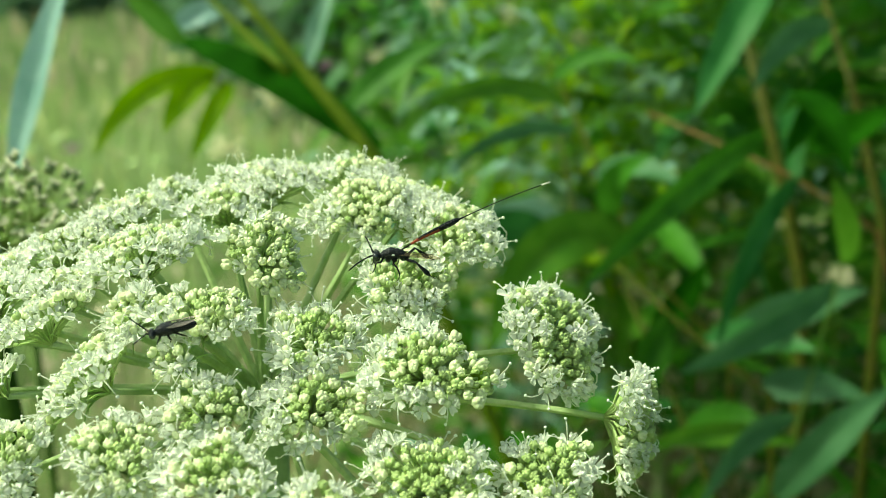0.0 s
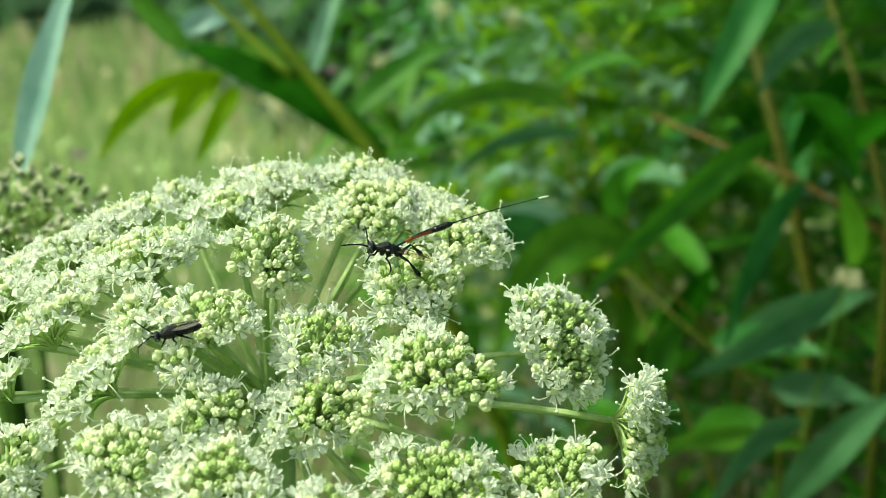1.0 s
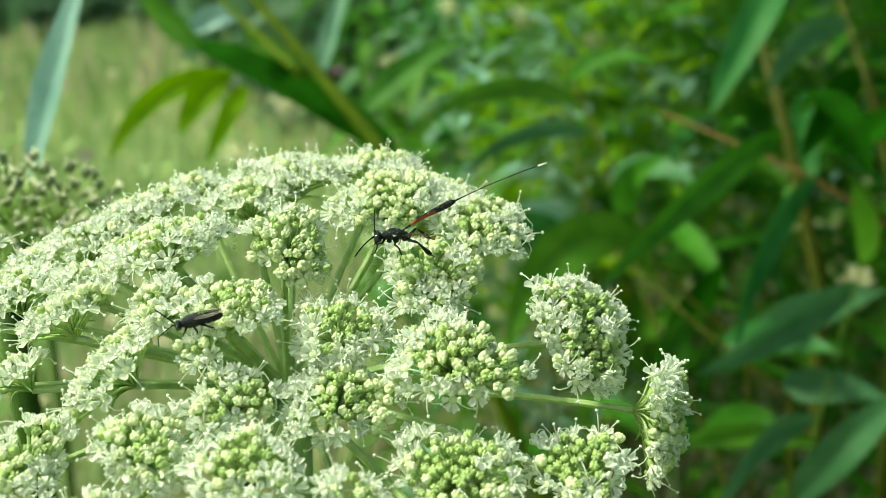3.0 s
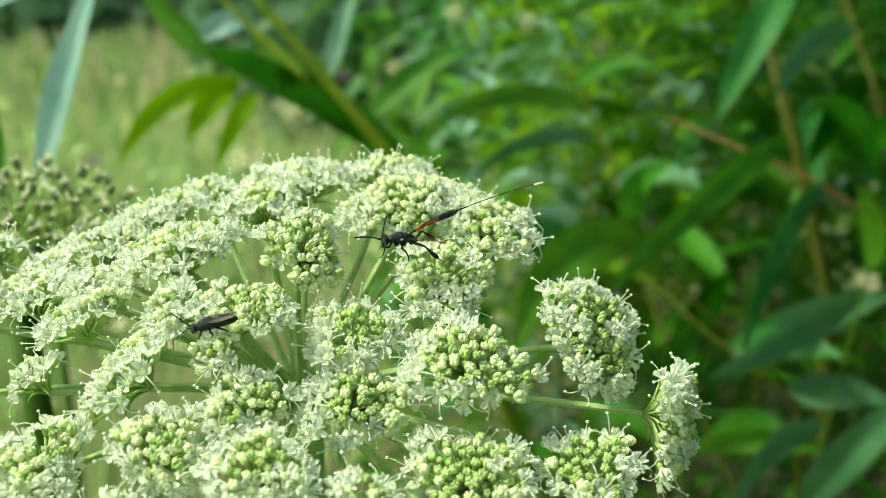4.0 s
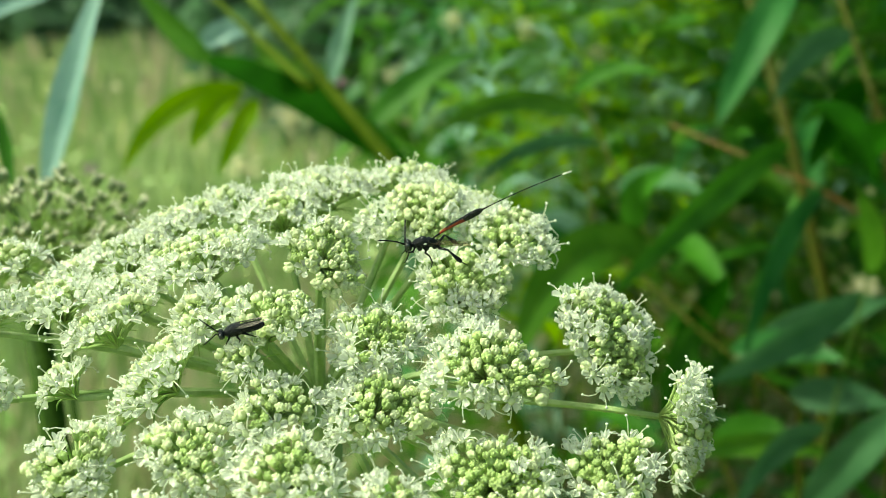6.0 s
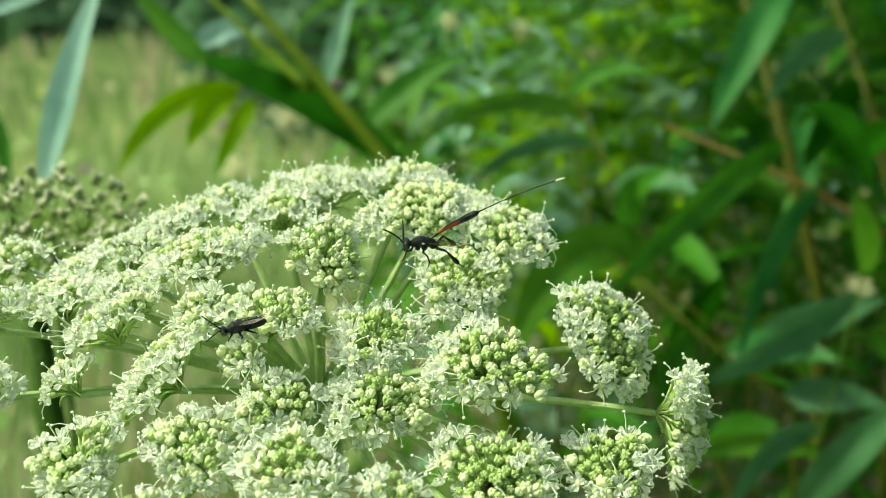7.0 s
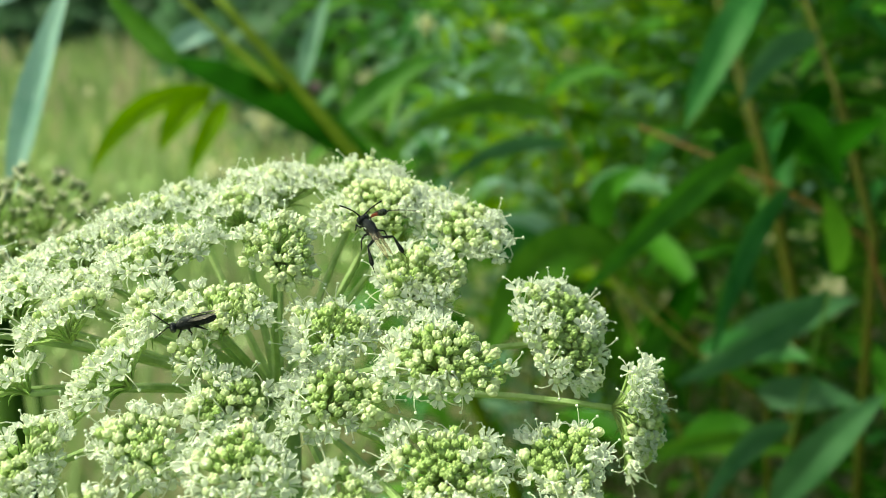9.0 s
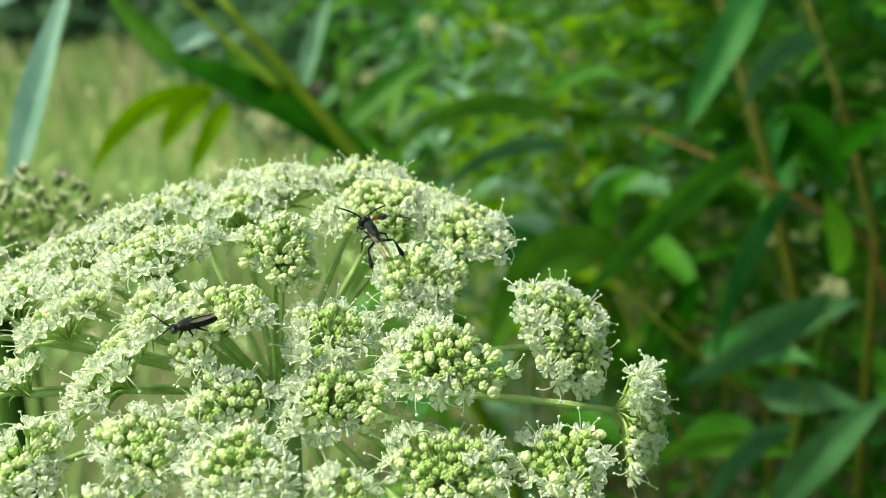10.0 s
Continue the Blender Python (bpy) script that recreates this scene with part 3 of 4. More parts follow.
FRUIT = [make_fruit(i) for i in range(3)]
seedhead = new("seed_umbel")
tagged(seedhead, "faded angelica umbel gone to green seed on a ridged stalk", "seed head")
HUB2 = (-0.1005, 0.2011, 1.0349)
s = Soup()
hx2, hy2, hz2 = HUB2
s.add(*tube(bezier((hx2 + 0.02, hy2 + 0.05, 0.0), (hx2 + 0.02, hy2, hz2 * 0.6), HUB2, 16), [0.005 - 0.002 * i / 15 for i in range(16)], 16, 8, 0.05))
part("stem", s.mesh("stem", [STEM]), seedhead)
for i, (p, r) in enumerate([((-0.0876, 0.1789, 1.0661), 11), ((-0.0758, 0.1826, 1.0641), 10), ((-0.0957, 0.1719, 1.0631), 11), ((-0.0780, 0.1674, 1.0607), 10),
                            ((-0.0889, 0.1688, 1.0583), 10), ((-0.0724, 0.1914, 1.0576), 8), ((-0.0926, 0.2080, 1.0634), 9), ((-0.1115, 0.1931, 1.0661), 10)]):
    rng = random.Random(700 + i)
    p = Vector(p)
    out = (p - Vector(HUB2)).normalized()
    base = p - out * 0.012
    s = Soup()
    s.add(*tube(bezier(HUB2, Vector(HUB2) + (base - Vector(HUB2)) * 0.5 + Vector((0, 0, -0.004)), base, 7), [0.0011] * 7, 8))
    part("ray", s.mesh("ray", [PEDICEL]), seedhead)
    tuft = new("umbellet")
    tuft.parent, tuft.matrix_basis = seedhead, Matrix.Translation(base) @ axes(out, i)
    s = Soup()
    for k in range(20):
        rho, a = 1.15 * r * math.sqrt((k + .5) / 20), k * 2.4 + rng.uniform(-.3, .3)
        e = Vector((rho * math.cos(a), rho * math.sin(a), 12 - 0.03 * rho * rho + rng.uniform(-2.2, 2.2))) * MM
        s.add(*tube([(0, 0, 0), e * 0.55 + Vector((0, 0, 0.0008)), e], [0.00028, 0.00022, 0.00025], 5))
        part("fruit", FRUIT[rng.randrange(3)], tuft, Matrix.Translation(e) @ axes(e.normalized() + Vector((rng.uniform(-.4, .4), rng.uniform(-.4, .4), 0.3)), rng.uniform(0, 6)) @ Matrix.Scale(rng.uniform(0.75, 1.05), 4))
    tagged(part("stalk_bundle", s.mesh("stalk_bundle", [PEDICEL]), tuft), kind="stuff")


# ---------------------------------------------------------------- leafy plants behind
LEAF_MESH = {}
for li, m in enumerate((LEAF, LEAFBR, LEAFGL, LEAFLIT, LEAFMID)):
    for k in range(4):
        s = Soup()
        s.add(*flat_leaf(1.0, (0.15, 0.18, 0.20, 0.16)[k], (0.25, 0.6, 0.9, 0.4)[k], (0.25, 0.4, 0.2, 0.5)[k]))
        LEAF_MESH[li, k] = s.mesh("leaf", [m])


def leafy_plant(base, top, leaves, L, seed, mats=(0, 1, 1, 2), stem=STEM, r=0.003, start=0.15, label=""):
    """An upright stem with lance-shaped leaves all the way up; each leaf is a part."""
    rng = random.Random(seed)
    root = new("leafy_plant")
    base, top = Vector(base), Vector(top)
    mid = base.lerp(top, 0.55) + Vector((rng.uniform(-1, 1), rng.uniform(-1, 1), 0)) * 0.03
    path = bezier(base, mid, top, 14)
    s = Soup()
    s.add(*tube(path, [r * (1.2 - 0.75 * i / 13) for i in range(14)], 8))
    part("stem", s.mesh("stem", [stem]), root)
    for i in range(leaves):
        t = start + (1 - start) * (i + rng.uniform(0, 0.8)) / leaves
        f = min(t, 0.999) * 13
        p = path[int(f)].lerp(path[int(f) + 1], f - int(f))
        a = i * 2.4 + rng.uniform(-0.4, 0.4)
        size = L * rng.uniform(0.75, 1.15) * (1 - 0.45 * t * t)
        up = rng.uniform(-5, 45) + 25 * t
        m = Matrix.Translation(p) @ Matrix.Rotation(a, 4, 'Z') @ Matrix.Rotation(-radians(up), 4, 'Y') @ Matrix.Rotation(rng.uniform(-.5, .5), 4, 'X') @ Matrix.Scale(size, 4)
        part("leaf", LEAF_MESH[rng.choice(mats), rng.randrange(4)], root, m)
    return tagged(root, label or "tall green plant with narrow lance-shaped leaves", "plant", "leafy plants behind the umbel")


def in_patch(rng):
    """A place inside the overgrown patch behind the umbel, which is round with a ragged edge."""
    while True:
        if rng.random() < 0.2:                           # unseen arm added to reach forward beside the umbel and block right-hand skylight
            x, y = rng.uniform(0.36, 1.5), rng.uniform(-0.45, 0.8)
            if ((x - 0.95) / 0.52) ** 2 + ((y - 0.25) / 0.7) ** 2 < 1 + rng.uniform(-0.4, 0.3) and x > 0.5 * y + 0.12:
                return x, y
            continue
        x, y = rng.uniform(-0.4, 3.0), rng.uniform(0.66, 4.2)
        edge = ((x - 0.74) / 0.86) ** 2 + ((y - 1.62) / 1.12) ** 2
        ragged = 0.45 + 0.75 * min(1.0, max(0.0, x - 0.7) + max(0.0, y - 1.8))
        if edge < 1 + ragged * (noise.noise((x * 2.0, y * 2.0, 4)) + rng.uniform(-0.3, 0.3)) and (x > 0.3 or y > 0.72):
            return x, y


rng = random.Random(9)
for i in range(98):
    x, y = in_patch(rng)
    d, a = math.hypot(x, y), math.atan2(x, y)
    h = 1.1 + rng.uniform(-0.16, 0.22) * d
    # left part gets lighter leaves, its brighter light put into their colour
    leafy_plant((x + rng.uniform(-.1, .1), y + rng.uniform(-.05, .1), 0), (x, y, h), 32, 0.10, 900 + i, mats=(0, 0, 1, 2) if a > 0.27 else (0, 1, 1, 1, 1, 4), stem=rng.choice((STEM, STEMY)), start=0.5)


for i in range(26):                                      # stragglers round the patch
    a = rng.uniform(-0.5, 2.0)
    x, y = 0.74 + 0.86 * math.cos(a) * rng.uniform(1.1, 1.8), 1.7 + 1.12 * math.sin(a) * rng.uniform(1.1, 1.7)
    h = rng.uniform(0.45, 1.25)
    leafy_plant((x, y, 0), (x + rng.uniform(-.12, .12), y + rng.uniform(-.12, .12), h), 18, 0.12, 1300 + i, mats=(0, 0, 1, 2), stem=rng.choice((STEM, STEMY)), start=0.2)


def thicket():
    """The dense leaves further in, where stems can no longer be told apart."""
    rng, s = random.Random(77), Soup()
    base = [flat_leaf(1.0, w, c, 0.3, 4) for w, c in ((0.2, 0.3), (0.24, 0.7), (0.18, 0.5))]
    for i in range(24000):
        x, y = in_patch(rng)
        d, a = math.hypot(x, y), math.atan2(x, y)
        top = 1.12 + 0.42 * d * min(1.0, max(0.15, (a + 0.05) * 3.0))
        fall = max(0.0, x - 0.95) ** 2 * 1.2 + max(0.0, y - 2.0) ** 2 * 0.7
        top *= 1 - min(0.6, fall) + (0.34 * noise.noise((x * 1.9, y * 1.9, 9)) if x > 0.9 or y > 2.0 else 0)
        z = rng.uniform(0.12, top) if rng.random() < 0.7 else rng.uniform(0.8, top)
        p = Vector((d * math.sin(a), d * math.cos(a), z))
        m = Matrix.Translation(p) @ Matrix.Rotation(rng.uniform(0, 6.28), 4, 'Z') @ Matrix.Rotation(rng.uniform(-0.9, 0.6), 4, 'Y') @ Matrix.Rotation(rng.uniform(-0.6, 0.6), 4, 'X') @ Matrix.Scale(rng.uniform(0.05, 0.13), 4)
        v, f = rng.choice(base)
        q = np.array(m)
        # bearing and distance pick the tone: light and shade put into leaf colour
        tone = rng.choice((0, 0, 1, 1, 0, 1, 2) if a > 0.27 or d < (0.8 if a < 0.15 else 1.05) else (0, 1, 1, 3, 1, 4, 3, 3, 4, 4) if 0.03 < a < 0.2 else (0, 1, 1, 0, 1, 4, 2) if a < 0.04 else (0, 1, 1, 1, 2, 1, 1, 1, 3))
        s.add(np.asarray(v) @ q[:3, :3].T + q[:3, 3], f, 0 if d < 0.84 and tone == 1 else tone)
    for i in range(1300):                                # small leaf tips, the sky light they catch painted as pale colour
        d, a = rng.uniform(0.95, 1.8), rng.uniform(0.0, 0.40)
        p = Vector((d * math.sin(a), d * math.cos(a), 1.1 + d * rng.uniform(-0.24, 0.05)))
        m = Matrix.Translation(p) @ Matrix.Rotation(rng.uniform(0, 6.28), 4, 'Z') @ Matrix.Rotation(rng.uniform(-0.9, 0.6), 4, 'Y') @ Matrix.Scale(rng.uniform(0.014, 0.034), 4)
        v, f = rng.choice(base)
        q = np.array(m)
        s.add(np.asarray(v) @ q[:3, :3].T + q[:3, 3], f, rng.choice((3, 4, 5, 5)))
    for i in range(750):                                 # leaves at the near edge, the incoming light put into their fresh, pale tones
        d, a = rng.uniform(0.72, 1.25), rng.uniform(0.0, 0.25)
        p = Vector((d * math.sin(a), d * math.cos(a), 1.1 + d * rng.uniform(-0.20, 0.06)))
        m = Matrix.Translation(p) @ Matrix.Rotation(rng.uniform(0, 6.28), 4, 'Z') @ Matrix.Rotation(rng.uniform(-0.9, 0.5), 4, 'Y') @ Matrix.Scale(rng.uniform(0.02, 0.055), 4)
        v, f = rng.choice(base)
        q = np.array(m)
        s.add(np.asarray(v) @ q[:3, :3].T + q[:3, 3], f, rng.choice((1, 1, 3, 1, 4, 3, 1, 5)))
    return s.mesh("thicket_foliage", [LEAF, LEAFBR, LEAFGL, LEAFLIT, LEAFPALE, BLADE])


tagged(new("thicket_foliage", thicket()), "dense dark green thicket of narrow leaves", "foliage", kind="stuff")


def hero_leaf(parent, p0, p1, p2, width, kind, tilt=0.0, fold=0.25):
    """One lance-shaped leaf from its stalk p0 over p1 to its tip p2."""
    s, v, f, n = Soup(), [], [], 14
    path = bezier(p0, p1, p2, n + 1)
    for i, p in enumerate(path):
        t = i / n
        d = (path[min(i + 1, n)] - path[max(i - 1, 0)]).normalized()
        face = Vector((0, -1, 0.35))
        side = d.cross(face).normalized()
        nrm = side.cross(d).normalized()
        side, nrm = side * math.cos(tilt) + nrm * math.sin(tilt), nrm * math.cos(tilt) - side * math.sin(tilt)
        w = width * 0.5 * max(0.03, math.sin(math.pi * min(1, 0.04 + 0.96 * t) ** 0.8) ** 0.75)
        for k in (-1, -0.55, -0.06, 0.06, 0.55, 1):
            wave = 0.08 * w * math.sin(9 * t + 2 * k)
            v.append(tuple(p + side * (k * w) + nrm * (fold * abs(k) * w + wave - (0.06 * w if abs(k) < 0.1 else 0))))
    for i in range(n):
        for k in range(5):
            a = i * 6 + k
            f.append((a, a + 6, a + 7, a + 1))
    s.add(v, f)
    return part("leaf", s.mesh("leaf", [kind]), parent)


def hero_plant(path, r, stem, label, name="leafy_plant", group="leafy plants behind the umbel"):
    root = new(name)
    s = Soup()
    s.add(*tube(path, [r * (1.15 - 0.5 * i / (len(path) - 1)) for i in range(len(path))], 10))
    part("stem", s.mesh("stem", [stem]), root)
    return tagged(root, label, "plant", group)


def down(p, dx=0.0, dy=0.05):
    """The foot of a stem that passes p."""
    return (p[0] + dx, p[1] + dy, 0.0)


# the stem that leans over the back of the umbel
a, b, c = (-0.0330, 0.4650, 1.0258), (-0.0690, 0.4750, 1.0695), (-0.1128, 0.4958, 1.1163)
leaning = hero_plant([down(a, 0.25), (a[0] + 0.09, a[1] + 0.02, a[2] - 0.22), *bezier(a, b, c, 8)], 0.0036, LEANSTEM, "olive leaning stem with long lance-shaped green leaves")
hero_leaf(leaning, (-0.0327, 0.4710, 1.0291), (-0.0909, 0.5058, 1.0713), (-0.1499, 0.5279, 1.0821), 0.024, LEAFSHADE, -0.45, 0.15)
hero_leaf(leaning, (-0.1348, 0.5070, 1.0797), (-0.1502, 0.5096, 1.0914), (-0.1752, 0.5161, 1.1205), 0.013, LEAFBR, 0.2)
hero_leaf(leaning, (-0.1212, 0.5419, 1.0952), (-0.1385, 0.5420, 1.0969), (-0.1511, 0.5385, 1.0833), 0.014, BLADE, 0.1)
hero_leaf(leaning, (-0.1102, 0.5085, 1.0838), (-0.1101, 0.5092, 1.0867), (-0.0791, 0.5052, 1.0677), 0.012, LEAFBR, 0.2)
hero_leaf(leaning, (-0.1108, 0.4736, 1.0671), (-0.1495, 0.4628, 1.0682), (-0.1639, 0.4429, 1.0301), 0.012, LEAFLIT, 0.2)
hero_leaf(leaning, (-0.1122, 0.4735, 1.0672), (-0.1263, 0.4612, 1.0600), (-0.1310, 0.4462, 1.0407), 0.013, LEAFLIT, 0.3)
hero_leaf(leaning, (-0.1060, 0.4824, 1.0609), (-0.1123, 0.4696, 1.0509), (-0.1210, 0.4533, 1.0268), 0.010, LEAFLIT, 0.3)
hero_leaf(leaning, (-0.0495, 0.5001, 1.0443), (-0.0316, 0.5067, 1.0701), (0.0070, 0.5106, 1.0827), 0.016, LEAF, 0.3)
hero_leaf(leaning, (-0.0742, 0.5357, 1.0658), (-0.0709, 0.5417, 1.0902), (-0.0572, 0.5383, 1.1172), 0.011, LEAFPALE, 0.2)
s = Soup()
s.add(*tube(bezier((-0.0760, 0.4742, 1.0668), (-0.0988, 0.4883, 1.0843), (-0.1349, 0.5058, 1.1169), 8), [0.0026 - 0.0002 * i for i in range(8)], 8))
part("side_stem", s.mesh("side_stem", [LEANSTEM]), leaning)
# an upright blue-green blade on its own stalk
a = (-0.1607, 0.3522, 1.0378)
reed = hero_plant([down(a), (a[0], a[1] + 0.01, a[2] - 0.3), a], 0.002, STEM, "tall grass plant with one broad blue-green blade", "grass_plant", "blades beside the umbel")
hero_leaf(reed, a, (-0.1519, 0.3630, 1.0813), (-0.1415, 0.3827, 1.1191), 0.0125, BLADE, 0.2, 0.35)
hero_leaf(reed, (-0.2374, 0.4264, 1.0943), (-0.2122, 0.4404, 1.1075), (-0.1922, 0.4522, 1.1123), 0.010, BLADE, 0.3, 0.3)
a = (-0.1464, 0.2930, 1.0496)
reed = hero_plant([down(a), (a[0], a[1] + 0.01, a[2] - 0.3), a], 0.0015, STEM, "thin dark green grass stalk, bent over", "grass_plant", "blades beside the umbel")
hero_leaf(reed, a, (-0.1463, 0.2972, 1.0669), (-0.1529, 0.2996, 1.0773), 0.005, LEAF, 0.2, 0.35)
# plants that fill the right, nearest first
a, b, c = (0.2512, 0.6382, 0.9102), (0.2374, 0.6810, 1.0028), (0.2120, 0.7289, 1.1174)
p1 = hero_plant([down(a, 0.05), (a[0] + 0.02, a[1], a[2] - 0.3), a, b, c], 0.0055, STEMY, "olive-stemmed plant with broad drooping lance-shaped leaves")
hero_leaf(p1, (0.1979, 0.5866, 1.1259), (0.1618, 0.5458, 1.0880), (0.1374, 0.5233, 1.0398), 0.021, LEAFGL, -0.2, 0.3)
hero_leaf(p1, (0.1561, 0.4616, 1.0388), (0.1151, 0.4459, 1.0197), (0.0624, 0.4132, 0.9740), 0.015, LEAF, 0.3, 0.3)
hero_leaf(p1, (0.1761, 0.4667, 1.0157), (0.1417, 0.4407, 0.9961), (0.1272, 0.4171, 0.9426), 0.014, LEAFGL, 0.5, 0.3)
hero_leaf(p1, (0.1779, 0.4601, 1.0306), (0.1943, 0.4617, 1.0358), (0.2167, 0.4559, 1.0525), 0.020, LEAFSHADE, 0.5, 0.3)
hero_leaf(p1, (0.1671, 0.4663, 1.0573), (0.1697, 0.4261, 1.0607), (0.1731, 0.3975, 1.0278), 0.016, LEAFSHADE, 0.1, 0.3)
a, b = (0.1117, 0.5026, 0.9567), (0.0637, 0.5904, 1.0680)
p2 = hero_plant([down((0.1516, 0.4742, 0.9214), 0.1), (0.1516, 0.4742, 0.9214), a, b], 0.0013, STEMY, "olive stem with lance-shaped leaves")
hero_leaf(p2, (0.0842, 0.5145, 1.0079), (0.1016, 0.4978, 1.0227), (0.1216, 0.4746, 1.0103), 0.015, LEAFMID, 0.3)
hero_leaf(p2, (0.0933, 0.5095, 0.9868), (0.0808, 0.4947, 1.0114), (0.1060, 0.4781, 1.0257), 0.016, LEAF, 0.3)
hero_leaf(p2, (0.0995, 0.5075, 0.9778), (0.0422, 0.4891, 0.9916), (0.0243, 0.4531, 0.9296), 0.028, LEAFBR, 0.1)
hero_leaf(p2, (0.0749, 0.5401, 1.0295), (0.0288, 0.5215, 1.0414), (0.0022, 0.4930, 1.0107), 0.009, LEAFMID, 0.4)
hero_leaf(p2, (0.0686, 0.5438, 1.0451), (0.0238, 0.5483, 1.0673), (-0.0175, 0.5196, 1.0374), 0.013, LEAFBR, 0.2)
hero_leaf(p2, (0.0646, 0.5670, 1.0561), (0.0815, 0.5523, 1.0792), (0.1114, 0.5397, 1.0671), 0.011, LEAF, 0.3)
a, b = (0.1743, 0.4771, 1.0162), (0.1077, 0.5032, 1.0443)
p3 = hero_plant([down((0.2104, 0.4516, 0.9932), 0.45), (0.2104, 0.4516, 0.9932), a, b], 0.0010, TWIG, "thin reddish dry twig", "twig", "twigs")
a, b = (0.1534, 0.3991, 0.8663), (0.1995, 0.4514, 0.9933)
p4 = hero_plant([down(a, 0.02), a, b], 0.0009, STEM, "green plant with broad lance-shaped leaves low beside the umbel")
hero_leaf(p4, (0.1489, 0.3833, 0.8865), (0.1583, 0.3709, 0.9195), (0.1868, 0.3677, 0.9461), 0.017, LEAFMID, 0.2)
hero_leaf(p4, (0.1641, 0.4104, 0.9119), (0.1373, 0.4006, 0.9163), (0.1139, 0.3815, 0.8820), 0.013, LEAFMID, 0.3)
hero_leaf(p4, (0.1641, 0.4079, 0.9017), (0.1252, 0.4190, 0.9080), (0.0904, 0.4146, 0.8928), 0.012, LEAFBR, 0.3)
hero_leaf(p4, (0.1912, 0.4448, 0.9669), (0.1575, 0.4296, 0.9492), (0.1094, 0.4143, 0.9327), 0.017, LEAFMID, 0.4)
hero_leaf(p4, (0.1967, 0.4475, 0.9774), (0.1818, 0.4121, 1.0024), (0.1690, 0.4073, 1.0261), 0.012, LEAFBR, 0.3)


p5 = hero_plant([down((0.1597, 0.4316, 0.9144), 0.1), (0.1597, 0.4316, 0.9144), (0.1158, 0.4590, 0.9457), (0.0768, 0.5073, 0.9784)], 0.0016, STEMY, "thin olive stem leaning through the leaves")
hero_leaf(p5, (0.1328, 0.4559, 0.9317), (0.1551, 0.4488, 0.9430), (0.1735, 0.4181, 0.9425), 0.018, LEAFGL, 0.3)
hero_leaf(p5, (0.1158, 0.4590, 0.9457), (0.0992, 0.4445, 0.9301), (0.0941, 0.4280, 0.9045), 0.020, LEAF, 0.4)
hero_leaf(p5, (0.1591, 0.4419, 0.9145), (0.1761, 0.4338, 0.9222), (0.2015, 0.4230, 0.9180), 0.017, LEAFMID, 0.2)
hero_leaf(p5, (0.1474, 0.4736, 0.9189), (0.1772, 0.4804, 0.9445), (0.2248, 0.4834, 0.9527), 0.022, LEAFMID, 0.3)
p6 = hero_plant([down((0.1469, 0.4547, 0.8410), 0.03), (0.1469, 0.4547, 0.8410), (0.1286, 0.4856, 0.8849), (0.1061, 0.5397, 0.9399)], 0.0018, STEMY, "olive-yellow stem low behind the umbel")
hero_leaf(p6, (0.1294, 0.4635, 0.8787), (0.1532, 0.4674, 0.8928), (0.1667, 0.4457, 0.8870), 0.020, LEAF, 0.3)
hero_leaf(p6, (0.1180, 0.5131, 0.9142), (0.1373, 0.5180, 0.9327), (0.1474, 0.5145, 0.9601), 0.018, LEAFSHADE, 0.2)
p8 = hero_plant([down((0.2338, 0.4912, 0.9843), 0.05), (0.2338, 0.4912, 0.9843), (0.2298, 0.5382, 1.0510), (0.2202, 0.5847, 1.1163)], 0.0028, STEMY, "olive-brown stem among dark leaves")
hero_leaf(p8, (0.2251, 0.5403, 1.0602), (0.1927, 0.5066, 1.0510), (0.1695, 0.4688, 1.0242), 0.020, LEAFSHADE, 0.3)
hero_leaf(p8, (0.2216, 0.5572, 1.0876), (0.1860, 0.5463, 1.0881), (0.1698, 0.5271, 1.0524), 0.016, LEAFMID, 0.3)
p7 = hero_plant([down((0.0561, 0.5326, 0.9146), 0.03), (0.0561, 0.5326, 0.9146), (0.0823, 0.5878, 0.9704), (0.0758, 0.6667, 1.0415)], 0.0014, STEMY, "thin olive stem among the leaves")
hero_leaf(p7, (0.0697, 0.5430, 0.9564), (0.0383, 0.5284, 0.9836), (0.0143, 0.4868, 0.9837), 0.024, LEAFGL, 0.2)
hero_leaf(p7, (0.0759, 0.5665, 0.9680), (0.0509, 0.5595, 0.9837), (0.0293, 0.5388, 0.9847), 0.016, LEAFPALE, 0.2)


# ---------------------------------------------------------------- blossoms out in the thicket and the meadow
def flower_head(p, size, kind, label, seed):
    rng = random.Random(seed)
    root = new("flower_head")
    s = Soup()
    w = min(1.0, size / 0.03)
    s.add(*tube([down(p, 0.03, 0.05), (p[0] + 0.01, p[1] + 0.02, p[2] * 0.6), p], [0.0016 * w, 0.0014 * w, 0.001 * w], 6))
    part("stem", s.mesh("stem", [STEM]), root)
    s = Soup()
    for i in range(40):
        q = Vector(p) + Vector((rng.gauss(0, 1), rng.gauss(0, 1), rng.gauss(0, 0.8))) * size * 0.33
        s.add(*ball(size * 0.12, 6, 4, 0.7, at=tuple(q)))
    part("blossom", s.mesh("blossom", [kind]), root)
    return tagged(root, label, "flower", "small flowers behind the umbel")


